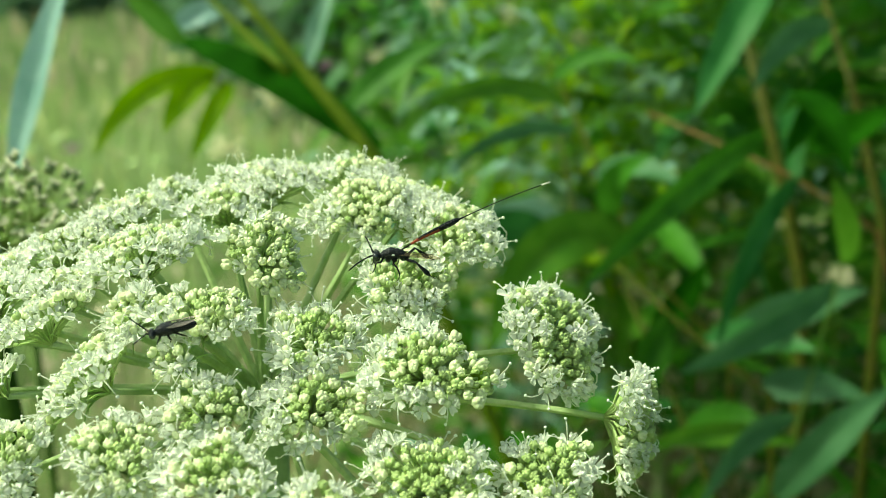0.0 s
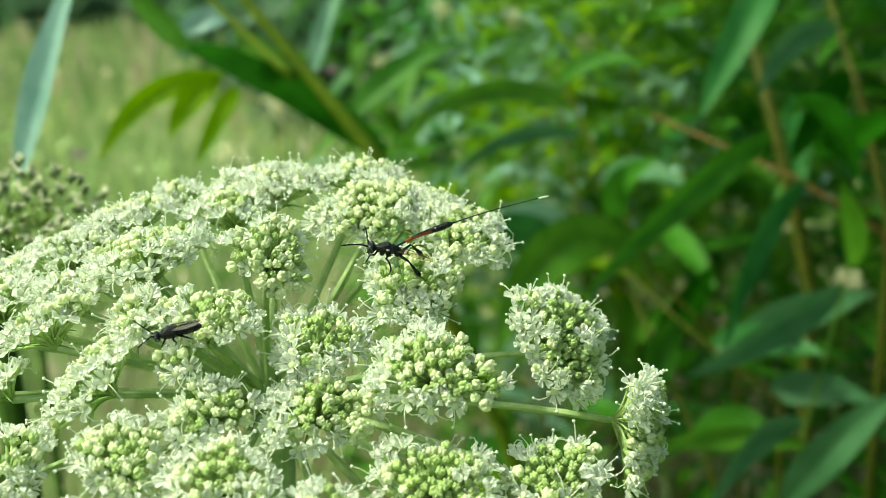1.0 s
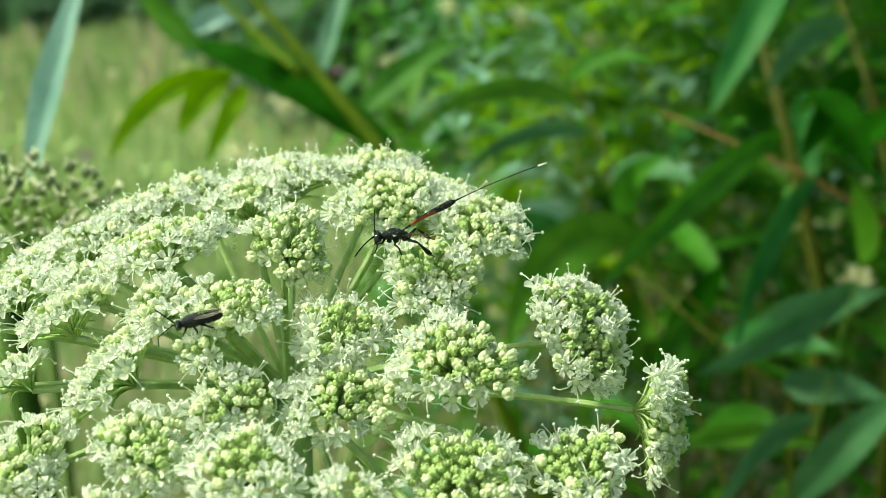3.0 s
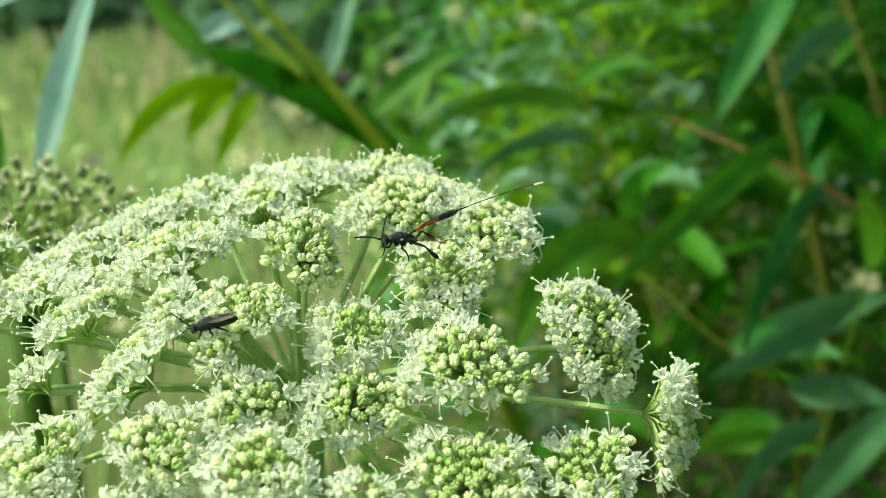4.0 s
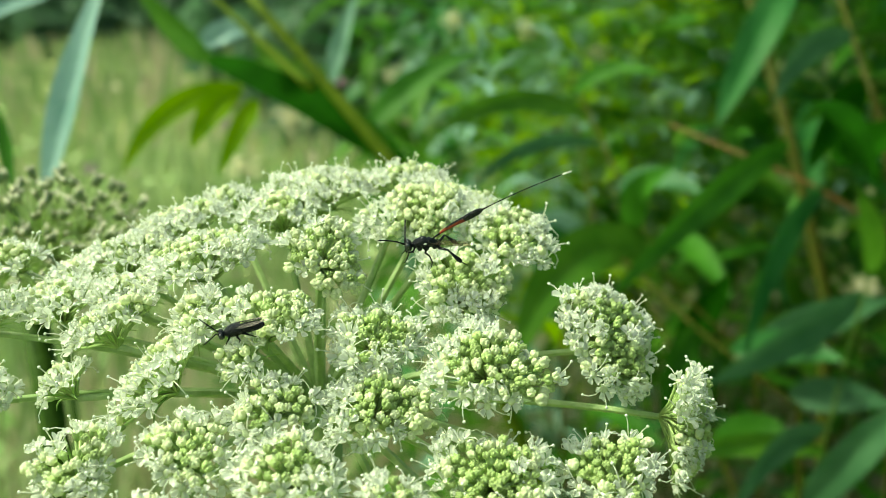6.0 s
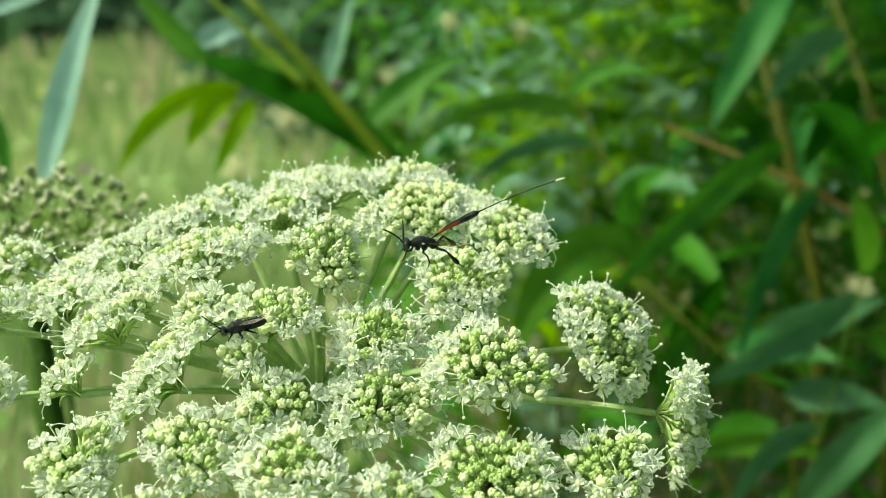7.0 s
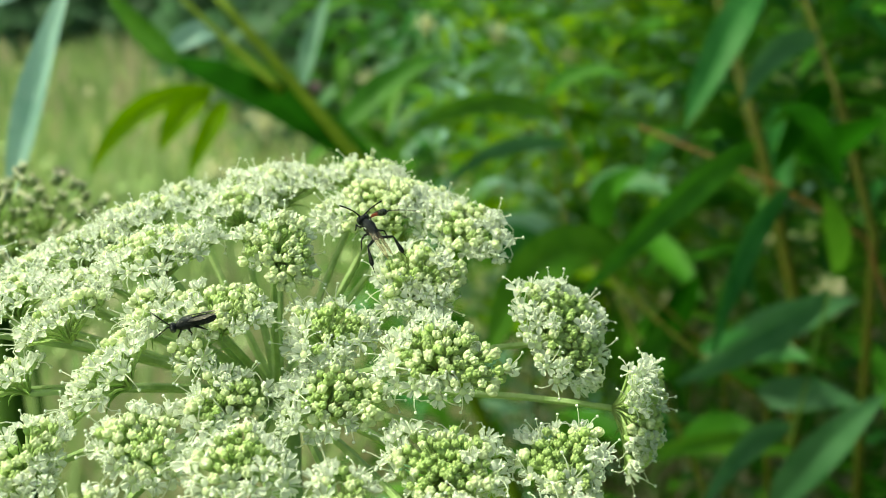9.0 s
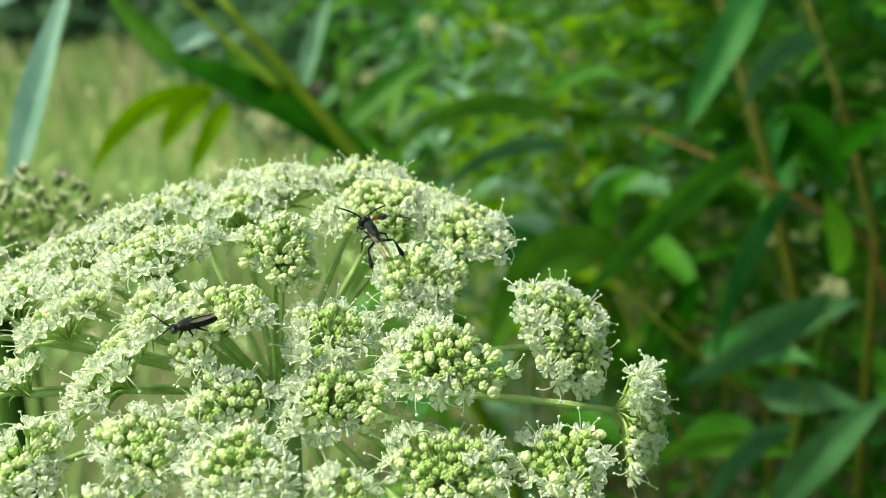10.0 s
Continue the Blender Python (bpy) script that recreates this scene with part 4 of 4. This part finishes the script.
CREAM, PURPLE = "small cream flower head on a thin stem", "small pink-purple flower head on a thin stem"
for i, (p, size) in enumerate([((-0.3361, 1.9031, 0.9111), 0.05), ((-0.4268, 1.8789, 0.8188), 0.045), ((-0.1277, 2.0282, 0.9856), 0.05), ((-0.0938, 1.9047, 0.8978), 0.05),
                               ((-0.0292, 1.6884, 0.8498), 0.045), ((0.0435, 1.6937, 0.8658), 0.045), ((0.1149, 0.8184, 1.0701), 0.014), ((0.0647, 0.9249, 1.0890), 0.015),
                               ((-0.0060, 1.0289, 1.0991), 0.016), ((0.2540, 0.5817, 0.9320), 0.011)]):
    flower_head(p, size, BLOSSOM, CREAM, 40 + i)
for i, (p, size) in enumerate([((-0.1926, 2.2210, 0.9367), 0.026), ((-0.8461, 2.1695, 0.7779), 0.026), ((-0.2922, 2.4282, 0.9505), 0.022), ((0.1246, 1.2060, 0.9700), 0.014), ((-0.6284, 2.5978, 0.8287), 0.025)]):
    flower_head(p, size, PINK, PURPLE, 60 + i)


# ---------------------------------------------------------------- insects (millimetres, x to the head, z to the back)
def shell(name, c1, c2, rough, spec=0.5, bump=0.3):
    return mat(name, c1, c2, rough, 900, 0.0, 0.05, bump, spec)


BLACK = shell("black_chitin", (0.0006, 0.0018, 0.0036), (0.0025, 0.0055, 0.0095), 0.20, 0.3, 0.7)
ORANGE = shell("orange_chitin", (0.15, 0.015, 0.005), (0.32, 0.042, 0.012), 0.4)
EYE_DARK = shell("eye", (0.010, 0.016, 0.016), (0.022, 0.030, 0.030), 0.2, 0.7, 0.0)
# tegula spots at the wing bases, their white highlight put into pale grey
GREYPALE = shell("pale_wing_base", (0.35, 0.36, 0.33), (0.55, 0.56, 0.52), 0.4)
PALE = shell("pale_tip", (0.70, 0.72, 0.60), (0.85, 0.85, 0.74), 0.5)


def wing_material(name, tint, cover):
    m = bpy.data.materials.new(name)
    m.use_nodes = True
    n, l = m.node_tree.nodes, m.node_tree.links
    b = n["Principled BSDF"]
    no = n.new("ShaderNodeTexNoise")
    no.inputs["Scale"].default_value = 900
    ramp = n.new("ShaderNodeValToRGB")
    ramp.color_ramp.elements[0].color, ramp.color_ramp.elements[1].color = (*[c * 0.7 for c in tint], 1), (*tint, 1)
    l.new(no.outputs["Fac"], ramp.inputs[0])
    l.new(ramp.outputs[0], b.inputs["Base Color"])
    b.inputs["Roughness"].default_value = 0.25
    tr, ms = n.new("ShaderNodeBsdfTransparent"), n.new("ShaderNodeMixShader")
    tr.inputs["Color"].default_value = (0.85, 0.78, 0.6, 1)
    ms.inputs[0].default_value = cover
    l.new(tr.outputs[0], ms.inputs[1])
    l.new(b.outputs[0], ms.inputs[2])
    l.new(ms.outputs[0], n["Material Output"].inputs["Surface"])
    return m


WING = wing_material("amber_wing", (0.20, 0.15, 0.08), 0.36)
SMOKY = wing_material("smoky_wing", (0.46, 0.40, 0.35), 0.5)


def fat(rows, k=1.25):
    return [(x, z, ry * k * 0.92, rz * k * 0.92) for x, z, ry, rz in rows]


def loft(rows, seg=14):
    """Rings (x, z of the centre, half width, half height) joined along x."""
    v, f = [], []
    for x, z, ry, rz in rows:
        for k in range(seg):
            a = 2 * math.pi * k / seg
            v.append((x, ry * math.cos(a), z + rz * math.sin(a)))
    for i in range(len(rows) - 1):
        for k in range(seg):
            a, b = i * seg + k, i * seg + (k + 1) % seg
            f.append((a, b, b + seg, a + seg))
    f.append(tuple(range(seg)))
    f.append(tuple(range(len(rows) * seg - 1, (len(rows) - 1) * seg - 1, -1)))
    return v, f


SIZE = [1.0]


def mm(v):
    return [tuple(c * MM * SIZE[0] for c in p) for p in v]


def ellipsoid(at_, rx, ry, rz, seg=12, rings=8):
    v, f = ball(1.0, seg, rings)
    return [(at_[0] + x * rx, at_[1] + y * ry, at_[2] + z * rz) for x, y, z in v], f


def insect_part(name, pieces, mats, parent, m=None, label=""):
    s = Soup()
    for (v, f), k in pieces:
        s.add(mm(v), f, k)
    return part(name, s.mesh(name, mats), parent, m, label)


def leg(name, parent, pts, radii):
    return insect_part(name, [(tube(pts, radii, 8), 0)], [BLACK], parent)


def wing(parent, root, tip, width, out, material, veins):
    """A long thin wing with its veins as fine ridges."""
    a, b, o = Vector(root), Vector(tip), Vector(out)
    v, f, n = [], [], 10
    for i in range(n + 1):
        t = i / n
        w = width * (0.12 + 0.88 * math.sin(math.pi * min(1.0, t * 0.88 + 0.05)) ** 0.7) * (1 if t < 0.97 else 0.5)
        for k in (0.0, 0.35, 0.7, 1.0):
            v.append(tuple(a.lerp(b, t) + o * (w * (k - 0.2)) + Vector((0, 0, 0.05 * math.sin(3 * k + 5 * t)))))
    for i in range(n):
        for k in range(3):
            q = i * 4 + k
            f.append((q, q + 4, q + 5, q + 1))
    w = insect_part("wing", [((v, f), 0)], [material], parent)
    pieces = []
    for k in range(veins):
        line = [Vector(v[i * 4 + (0, 1, 2)[k % 3]]) for i in range(0, n - k % 2)]
        pieces.append((tube(line, [0.022] * len(line), 5), 0))
    insect_part("vein", pieces, [BLACK], w)
    return w


wasp = new("wasp")
tagged(wasp, "slender black wasp with orange-banded raised abdomen on white florets", "wasp")
SIZE[0] = 0.93
insect_part("thorax", [(loft([(2.0, -0.06, .20, .22), (1.75, -0.02, .30, .34), (1.5, 0.06, .46, .52), (1.25, 0.12, .58, .66), (1.12, .13, .55, .61), (1.02, .15, .60, .68), (0.7, .22, .72, .80), (0.3, .25, .78, .84), (-0.1, .22, .74, .80),
                               (-.28, .18, .66, .68), (-.36, .19, .68, .74), (-.62, .20, .64, .76), (-.82, .13, .58, .64), (-.92, .08, .60, .66), (-1.3, -.02, .58, .62), (-1.65, -.14, .44, .48), (-1.95, -.26, .26, .28), (-2.1, -.30, .14, .16)], 18), 0),
                       (ellipsoid((0.05, 0.72, 0.40), .26, .12, .13), 1), (ellipsoid((0.05, -0.72, 0.40), .26, .12, .13), 1),
                       (ellipsoid((0.5, .30, .58), .46, .22, .34), 0), (ellipsoid((0.5, -.30, .58), .46, .22, .34), 0), (ellipsoid((-.55, 0, .52), .26, .34, .36), 0),
                       (ellipsoid((0.75, .46, -.40), .36, .28, .40), 0), (ellipsoid((0.75, -.46, -.40), .36, .28, .40), 0), (ellipsoid((-.1, .46, -.44), .42, .30, .38), 0), (ellipsoid((-.1, -.46, -.44), .42, .30, .38), 0),
                       (ellipsoid((-1.25, .36, -.36), .42, .26, .36), 0), (ellipsoid((-1.25, -.36, -.36), .42, .26, .36), 0)], [BLACK, GREYPALE], wasp)
insect_part("head", [(ellipsoid((2.22, 0, -0.12), .56, .86, .84), 0), (ellipsoid((2.34, .58, -.02), .42, .36, .60), 1), (ellipsoid((2.34, -.58, -.02), .42, .36, .60), 1),
                     (ellipsoid((2.42, 0, -.74), .34, .40, .38), 0), (tube([(2.45, .18, -.95), (2.55, .05, -1.25)], [.10, .05], 6), 0), (tube([(2.45, -.18, -.95), (2.55, -.05, -1.25)], [.10, .05], 6), 0)],
            [BLACK, EYE_DARK], wasp)
SIZE[0] = 0.93
abd = [(0, 0, .08, .09), (.8, .05, .09, .11), (1.6, .12, .12, .15), (2.0, .15, .14, .18), (2.8, .20, .17, .24), (3.6, .21, .20, .29), (4.2, .20, .22, .31), (4.25, .20, .21, .30), (5.2, .14, .26, .36),
       (5.8, .10, .28, .39), (5.85, .10, .27, .38), (6.6, .06, .32, .43), (7.2, .03, .34, .45), (7.25, .03, .33, .43), (7.9, 0, .33, .42), (8.4, -.02, .26, .33), (8.75, -.05, .12, .15)]
v, f = loft(abd)
ab_mats = [1 if 2 <= i // 14 < 9 and i < 14 * 16 and not (i // 14 > 3 and i % 14 in (1, 2, 3, 4, 5)) else 0 for i in range(len(f))]
s = Soup()
s.add(mm(v), f, ab_mats)
abdomen = part("abdomen", s.mesh("abdomen", [BLACK, ORANGE]), wasp, None, "black club-shaped abdomen with an orange band")
s = Soup()
path = bezier((8.5, 0, -0.05), (15, 0, -0.4), (21.6, 0, -1.7), 12)
s.add(mm(*[[tuple(p) for p in tube(path[:11], [.11, .08] + [.06] * 9, 6)[0]]]), tube(path[:11], [.1] * 11, 6)[1], 0)
tip_v, tip_f = tube(path[10:], [.11, .10], 6)
s.add(mm(tip_v), tip_f, 1)
part("ovipositor", s.mesh("ovipositor", [BLACK, PALE]), abdomen, None, "long black ovipositor with a white tip")
SIZE[0] = 0.88
antennae = []
for k in (0, 1):
    pts = [(0, 0, 0), (0.5, 0, .06), (0.9, 0, .10)] + [(0.9 + 0.34 * i, 0, .10 - 0.008 * i * i) for i in range(1, 10)]
    antennae.append(insect_part("antenna", [(tube(pts, [.12, .14, .10] + [.115 if i % 2 else .10 for i in range(8)] + [.06], 6), 0)], [BLACK], wasp))
SIZE[0] = 0.93
for sy in (1, -1):
    leg("foreleg", wasp, [(1.4, sy * .3, -.3), (1.7, sy * .8, -.6), (2.3, sy * 1.1, -.5), (2.5, sy * 1.1, -1.3), (2.8, sy * 1.15, -1.9), (3.2, sy * 1.1, -2.1)], [.14, .15, .11, .09, .05, .03])
    leg("middle_leg", wasp, [(-.1, sy * .45, -.5), (.1, sy * 1.0, -.8), (-.4, sy * 1.7, -.9), (-.7, sy * 1.9, -1.7), (-.6, sy * 2.0, -2.4), (-.3, sy * 2.1, -2.8)], [.15, .16, .11, .1, .05, .03])
    leg("hind_leg", wasp, [(-1.5, sy * .3, -.3), (-1.8, sy * .6, -.45), (-2.8, sy * 1.8, -.1), (-3.0, sy * 1.9, -.25), (-3.6, sy * 2.05, -.9), (-4.2, sy * 2.2, -1.5), (-4.5, sy * 2.25, -1.78), (-4.62, sy * 2.28, -1.9), (-5.4, sy * 2.4, -2.4)],
        [.18, .22, .15, .10, .21, .34, .26, .07, .03])
    wing(wasp, (.15, sy * .6, .42), (-6.0, sy * (0.6 if sy > 0 else .3), -.45), 0.8, (0.0, -sy * .75, .5), WING, 3)

# the small black sawfly on another umbellet
SIZE[0] = 0.99
sawfly = new("sawfly")
tagged(sawfly, "small black sawfly with smoky folded wings on white florets", "insect")
sawfly.matrix_basis = pose(-0.02999, 0.09938, 1.06526, -22.9, 11.2, -168.9)
insect_part("thorax", [(loft(fat([(1.75, -.05, .30, .28), (1.4, .0, .52, .5), (.9, .08, .68, .64), (.3, .1, .7, .66), (-.2, .05, .62, .58)])), 0)], [BLACK], sawfly)
insect_part("head", [(ellipsoid((2.1, 0, -.12), .42, .68, .56), 0), (ellipsoid((2.15, .45, -.1), .3, .26, .38), 1), (ellipsoid((2.15, -.45, -.1), .3, .26, .38), 1)], [BLACK, EYE_DARK], sawfly)
insect_part("abdomen", [(loft(fat([(-.1, 0, .5, .46), (-.6, .0, .60, .52), (-.65, .0, .58, .5), (-1.2, -.02, .62, .52), (-1.25, -.02, .6, .5), (-1.9, -.05, .56, .46), (-2.5, -.1, .40, .34), (-2.85, -.12, .15, .14)])), 0)], [BLACK], sawfly)
for sy in (1, -1):
    pts = [(2.35, sy * .2, .1), (2.6, sy * .3, .35)] + [(2.6 + .22 * i, sy * (.3 + .16 * i), .35 + (.20 if sy < 0 else -.02) * i) for i in range(1, 8)]
    insect_part("antenna", [(tube(pts, [.1, .09] + [.075] * 6 + [.05], 6), 0)], [BLACK], sawfly)
    leg("foreleg", sawfly, [(1.2, sy * .4, -.3), (1.4, sy * .75, -.4), (1.7, sy * .85, -.75), (1.9, sy * .8, -1.15)], [.13, .12, .08, .05])
    leg("middle_leg", sawfly, [(.4, sy * .45, -.35), (.4, sy * .85, -.4), (.2, sy * 1.0, -.8), (.4, sy * 1.0, -1.15)], [.14, .13, .09, .05])
    leg("hind_leg", sawfly, [(-.2, sy * .4, -.35), (-.7, sy * .75, -.35), (-1.2, sy * .8, -.75), (-1.6, sy * .8, -1.05)], [.14, .13, .09, .05])
    wing(sawfly, (.3, sy * .42, .66), (-3.3, sy * .12, .62), 0.62, (0, sy * .7, -.16), SMOKY, 3)

WASP_ROWS = [
    (0, pose(-0.00601, 0.11212, 1.07025, -15.9, 0.9, -176.8)),
    (0.5, pose(-0.00686, 0.11278, 1.07056, -16.1, -4.1, -177.9)),
    (1, pose(-0.00742, 0.11308, 1.07093, -22.8, -8.7, -178.9)),
    (1.5, pose(-0.00807, 0.11342, 1.07120, -19.6, -5.5, -178.0)),
    (2, pose(-0.00852, 0.11331, 1.07127, -19.8, -3.9, -177.6)),
    (2.5, pose(-0.00915, 0.11376, 1.07113, -16.3, -1.1, -176.8)),
    (3, pose(-0.00912, 0.11370, 1.07119, -16.3, 1.6, -175.9)),
    (3.2, pose(-0.00896, 0.11361, 1.07164, -16.4, 1.6, -175.9)),
    (4.3, pose(-0.00993, 0.11362, 1.07126, -20.1, 1.4, -172.7)),
    (4.5, pose(-0.00947, 0.11350, 1.07155, -20.1, 1.4, -172.7)),
    (5, pose(-0.00935, 0.11366, 1.07155, -20.1, 1.4, -172.7)),
    (5.5, pose(-0.00940, 0.11272, 1.07163, -20.3, 3.5, -172.3)),
    (5.7, pose(-0.00940, 0.11248, 1.07201, -20.3, 2.4, -172.6)),
    (6.8, pose(-0.00913, 0.11058, 1.07181, -20.3, 2.5, -172.9)),
    (7, pose(-0.00952, 0.11034, 1.07221, -20.4, -0.8, -173.8)),
    (7.2, pose(-0.00945, 0.11073, 1.07213, -23.6, -8.4, -178.5)),
    (7.5, pose(-0.00960, 0.11146, 1.07259, -29.5, -18.1, 176.1)),
    (7.7, pose(-0.00943, 0.11128, 1.07270, -34.6, -22.5, 168.3)),
    (8, pose(-0.01005, 0.11113, 1.07337, -27.7, -24.2, 136.5)),
    (8.2, pose(-0.01002, 0.11062, 1.07280, -22.4, -20.9, 131.0)),
    (8.5, pose(-0.01021, 0.11024, 1.07351, -21.4, -19.3, 125.8)),
    (8.7, pose(-0.01057, 0.11070, 1.07401, -19.1, -22.6, 123.7)),
    (9, pose(-0.01023, 0.11103, 1.07328, -17.5, -24.5, 122.1)),
    (9.5, pose(-0.01041, 0.11187, 1.07305, -17.0, -24.9, 121.5)),
    (10, pose(-0.01029, 0.11125, 1.07312, -16.3, -25.9, 120.8)),
]
ABDOMEN_ROWS = [
    (0, pose(-0.00084, 0.00000, 0.00060, -0.0, -24.2, -168.0)),
    (0.5, pose(-0.00084, 0.00000, 0.00060, 0.0, -35.5, 170.5)),
    (1, pose(-0.00084, 0.00000, 0.00060, 0.0, -39.9, 172.5)),
    (1.5, pose(-0.00084, 0.00000, 0.00060, 0.0, -40.7, 166.8)),
    (2, pose(-0.00084, 0.00000, 0.00060, 0.0, -37.0, 166.3)),
    (2.5, pose(-0.00084, 0.00000, 0.00060, 0.0, -38.6, 161.5)),
    (3, pose(-0.00084, 0.00000, 0.00060, -0.0, -35.5, 165.3)),
    (3.2, pose(-0.00084, 0.00000, 0.00060, -0.0, -35.4, 164.2)),
    (4.3, pose(-0.00084, 0.00000, 0.00060, 0.0, -40.3, 147.1)),
    (4.5, pose(-0.00084, 0.00000, 0.00060, 0.0, -41.3, 148.9)),
    (5, pose(-0.00084, 0.00000, 0.00060, 0.0, -38.0, 152.9)),
    (5.5, pose(-0.00084, 0.00000, 0.00060, 0.0, -37.5, 159.7)),
    (5.7, pose(-0.00084, 0.00000, 0.00060, 0.0, -38.2, 160.4)),
    (6.8, pose(-0.00084, 0.00000, 0.00060, 0.0, -42.4, 152.9)),
    (7, pose(-0.00084, 0.00000, 0.00060, 0.0, -43.1, 152.2)),
    (7.2, pose(-0.00084, 0.00000, 0.00060, 0.0, -41.0, 158.6)),
    (7.5, pose(-0.00084, 0.00000, 0.00060, 0.0, -47.3, 154.0)),
    (7.7, pose(-0.00084, 0.00000, 0.00060, 0.0, -49.6, 156.6)),
    (8, pose(-0.00049, 0.00000, 0.00097, 0.0, -31.2, 179.0)),
    (8.2, pose(-0.00025, 0.00000, 0.00122, -0.0, -33.6, 177.8)),
    (8.5, pose(0.00010, 0.00000, 0.00160, -0.0, -37.3, 178.0)),
    (8.7, pose(0.00010, 0.00000, 0.00160, 0.0, -40.3, 176.5)),
    (9, pose(0.00010, 0.00000, 0.00160, 0.0, -43.4, 178.0)),
    (9.5, pose(0.00010, 0.00000, 0.00160, -0.0, -43.2, 177.0)),
    (10, pose(0.00010, 0.00000, 0.00160, 0.0, -43.2, 176.4)),
]
ANTENNA_ROWS = [
    (0, pose(0.00247, 0.00017, 0.00016, 0.0, 14.9, 22.5)),
    (0.5, pose(0.00247, 0.00017, 0.00016, 0.0, 14.4, 34.9)),
    (1, pose(0.00247, 0.00017, 0.00016, 0.0, -16.1, 22.5)),
    (1.5, pose(0.00247, 0.00017, 0.00016, 0.0, 29.5, 35.9)),
    (2, pose(0.00247, 0.00017, 0.00016, 0.0, 10.0, 35.1)),
    (2.5, pose(0.00247, 0.00017, 0.00016, 0.0, 22.2, 24.3)),
    (3, pose(0.00247, 0.00017, 0.00016, 0.0, 24.2, 32.5)),
    (3.2, pose(0.00247, 0.00017, 0.00016, 0.0, 21.5, 33.6)),
    (4.3, pose(0.00247, 0.00017, 0.00016, 0.0, -26.8, -0.2)),
    (4.5, pose(0.00247, 0.00017, 0.00016, -0.0, -6.0, 15.6)),
    (5, pose(0.00247, 0.00017, 0.00016, 0.0, -41.9, -7.3)),
    (5.5, pose(0.00247, 0.00017, 0.00016, 0.0, -24.7, 5.6)),
    (5.7, pose(0.00247, 0.00017, 0.00016, 0.0, -17.8, 3.4)),
    (6.8, pose(0.00247, 0.00017, 0.00016, 0.0, -61.6, 7.8)),
    (7, pose(0.00247, 0.00017, 0.00016, -0.0, -49.8, 10.0)),
    (7.2, pose(0.00247, 0.00017, 0.00016, 0.0, 2.2, 50.6)),
    (7.5, pose(0.00247, 0.00017, 0.00016, 0.0, -10.4, 46.0)),
    (7.7, pose(0.00247, 0.00017, 0.00016, -0.0, -15.1, 40.1)),
    (8, pose(0.00247, 0.00017, 0.00016, -0.0, -40.6, 83.8)),
    (8.2, pose(0.00247, 0.00017, 0.00016, 0.0, -37.6, 91.1)),
    (8.5, pose(0.00247, 0.00017, 0.00016, 0.0, -56.5, 59.3)),
    (8.7, pose(0.00247, 0.00017, 0.00016, 0.0, -58.5, 56.1)),
    (9, pose(0.00247, 0.00017, 0.00016, 0.0, -54.3, 74.5)),
    (9.5, pose(0.00247, 0.00017, 0.00016, 0.0, -52.5, 75.3)),
    (10, pose(0.00247, 0.00017, 0.00016, -0.0, -50.9, 76.1)),
]
OTHER_ANTENNA_ROWS = [
    (0, pose(0.00247, -0.00017, 0.00016, 0.0, -17.5, -72.8)),
    (0.5, pose(0.00247, -0.00017, 0.00016, 0.0, -15.4, -61.8)),
    (1, pose(0.00247, -0.00017, 0.00016, 0.0, -11.6, -75.7)),
    (1.5, pose(0.00247, -0.00017, 0.00016, 0.0, -25.5, -80.0)),
    (2, pose(0.00247, -0.00017, 0.00016, 0.0, -17.1, -69.9)),
    (2.5, pose(0.00247, -0.00017, 0.00016, -0.0, -42.7, -86.1)),
    (3, pose(0.00247, -0.00017, 0.00016, 0.0, -42.8, -92.4)),
    (3.2, pose(0.00247, -0.00017, 0.00016, 0.0, -40.8, -92.3)),
    (4.3, pose(0.00247, -0.00017, 0.00016, 0.0, -28.2, -108.4)),
    (4.5, pose(0.00247, -0.00017, 0.00016, 0.0, -26.4, -103.7)),
    (5, pose(0.00247, -0.00017, 0.00016, 0.0, -37.5, -96.4)),
    (5.5, pose(0.00247, -0.00017, 0.00016, 0.0, -35.5, -91.9)),
    (5.7, pose(0.00247, -0.00017, 0.00016, -0.0, -35.5, -95.4)),
    (6.8, pose(0.00247, -0.00017, 0.00016, -0.0, -31.8, -97.6)),
    (7, pose(0.00247, -0.00017, 0.00016, 0.0, -26.4, -91.9)),
    (7.2, pose(0.00247, -0.00017, 0.00016, 0.0, -31.2, -104.0)),
    (7.5, pose(0.00247, -0.00017, 0.00016, -0.0, 14.0, -119.2)),
    (7.7, pose(0.00247, -0.00017, 0.00016, -0.0, -8.4, -116.3)),
    (8, pose(0.00247, -0.00017, 0.00016, 0.0, 29.4, -96.7)),
    (8.2, pose(0.00247, -0.00017, 0.00016, 0.0, 7.5, -54.7)),
    (8.5, pose(0.00247, -0.00017, 0.00016, 0.0, -7.5, -78.3)),
    (8.7, pose(0.00247, -0.00017, 0.00016, 0.0, 0.3, -70.9)),
    (9, pose(0.00247, -0.00017, 0.00016, 0.0, -10.3, -70.3)),
    (9.5, pose(0.00247, -0.00017, 0.00016, -0.0, -9.1, -73.2)),
    (10, pose(0.00247, -0.00017, 0.00016, 0.0, -8.0, -75.2)),
]


def motions():
    walk(wasp, WASP_ROWS)
    walk(abdomen, ABDOMEN_ROWS)
    walk(antennae[0], ANTENNA_ROWS)
    walk(antennae[1], OTHER_ANTENNA_ROWS)


motions()
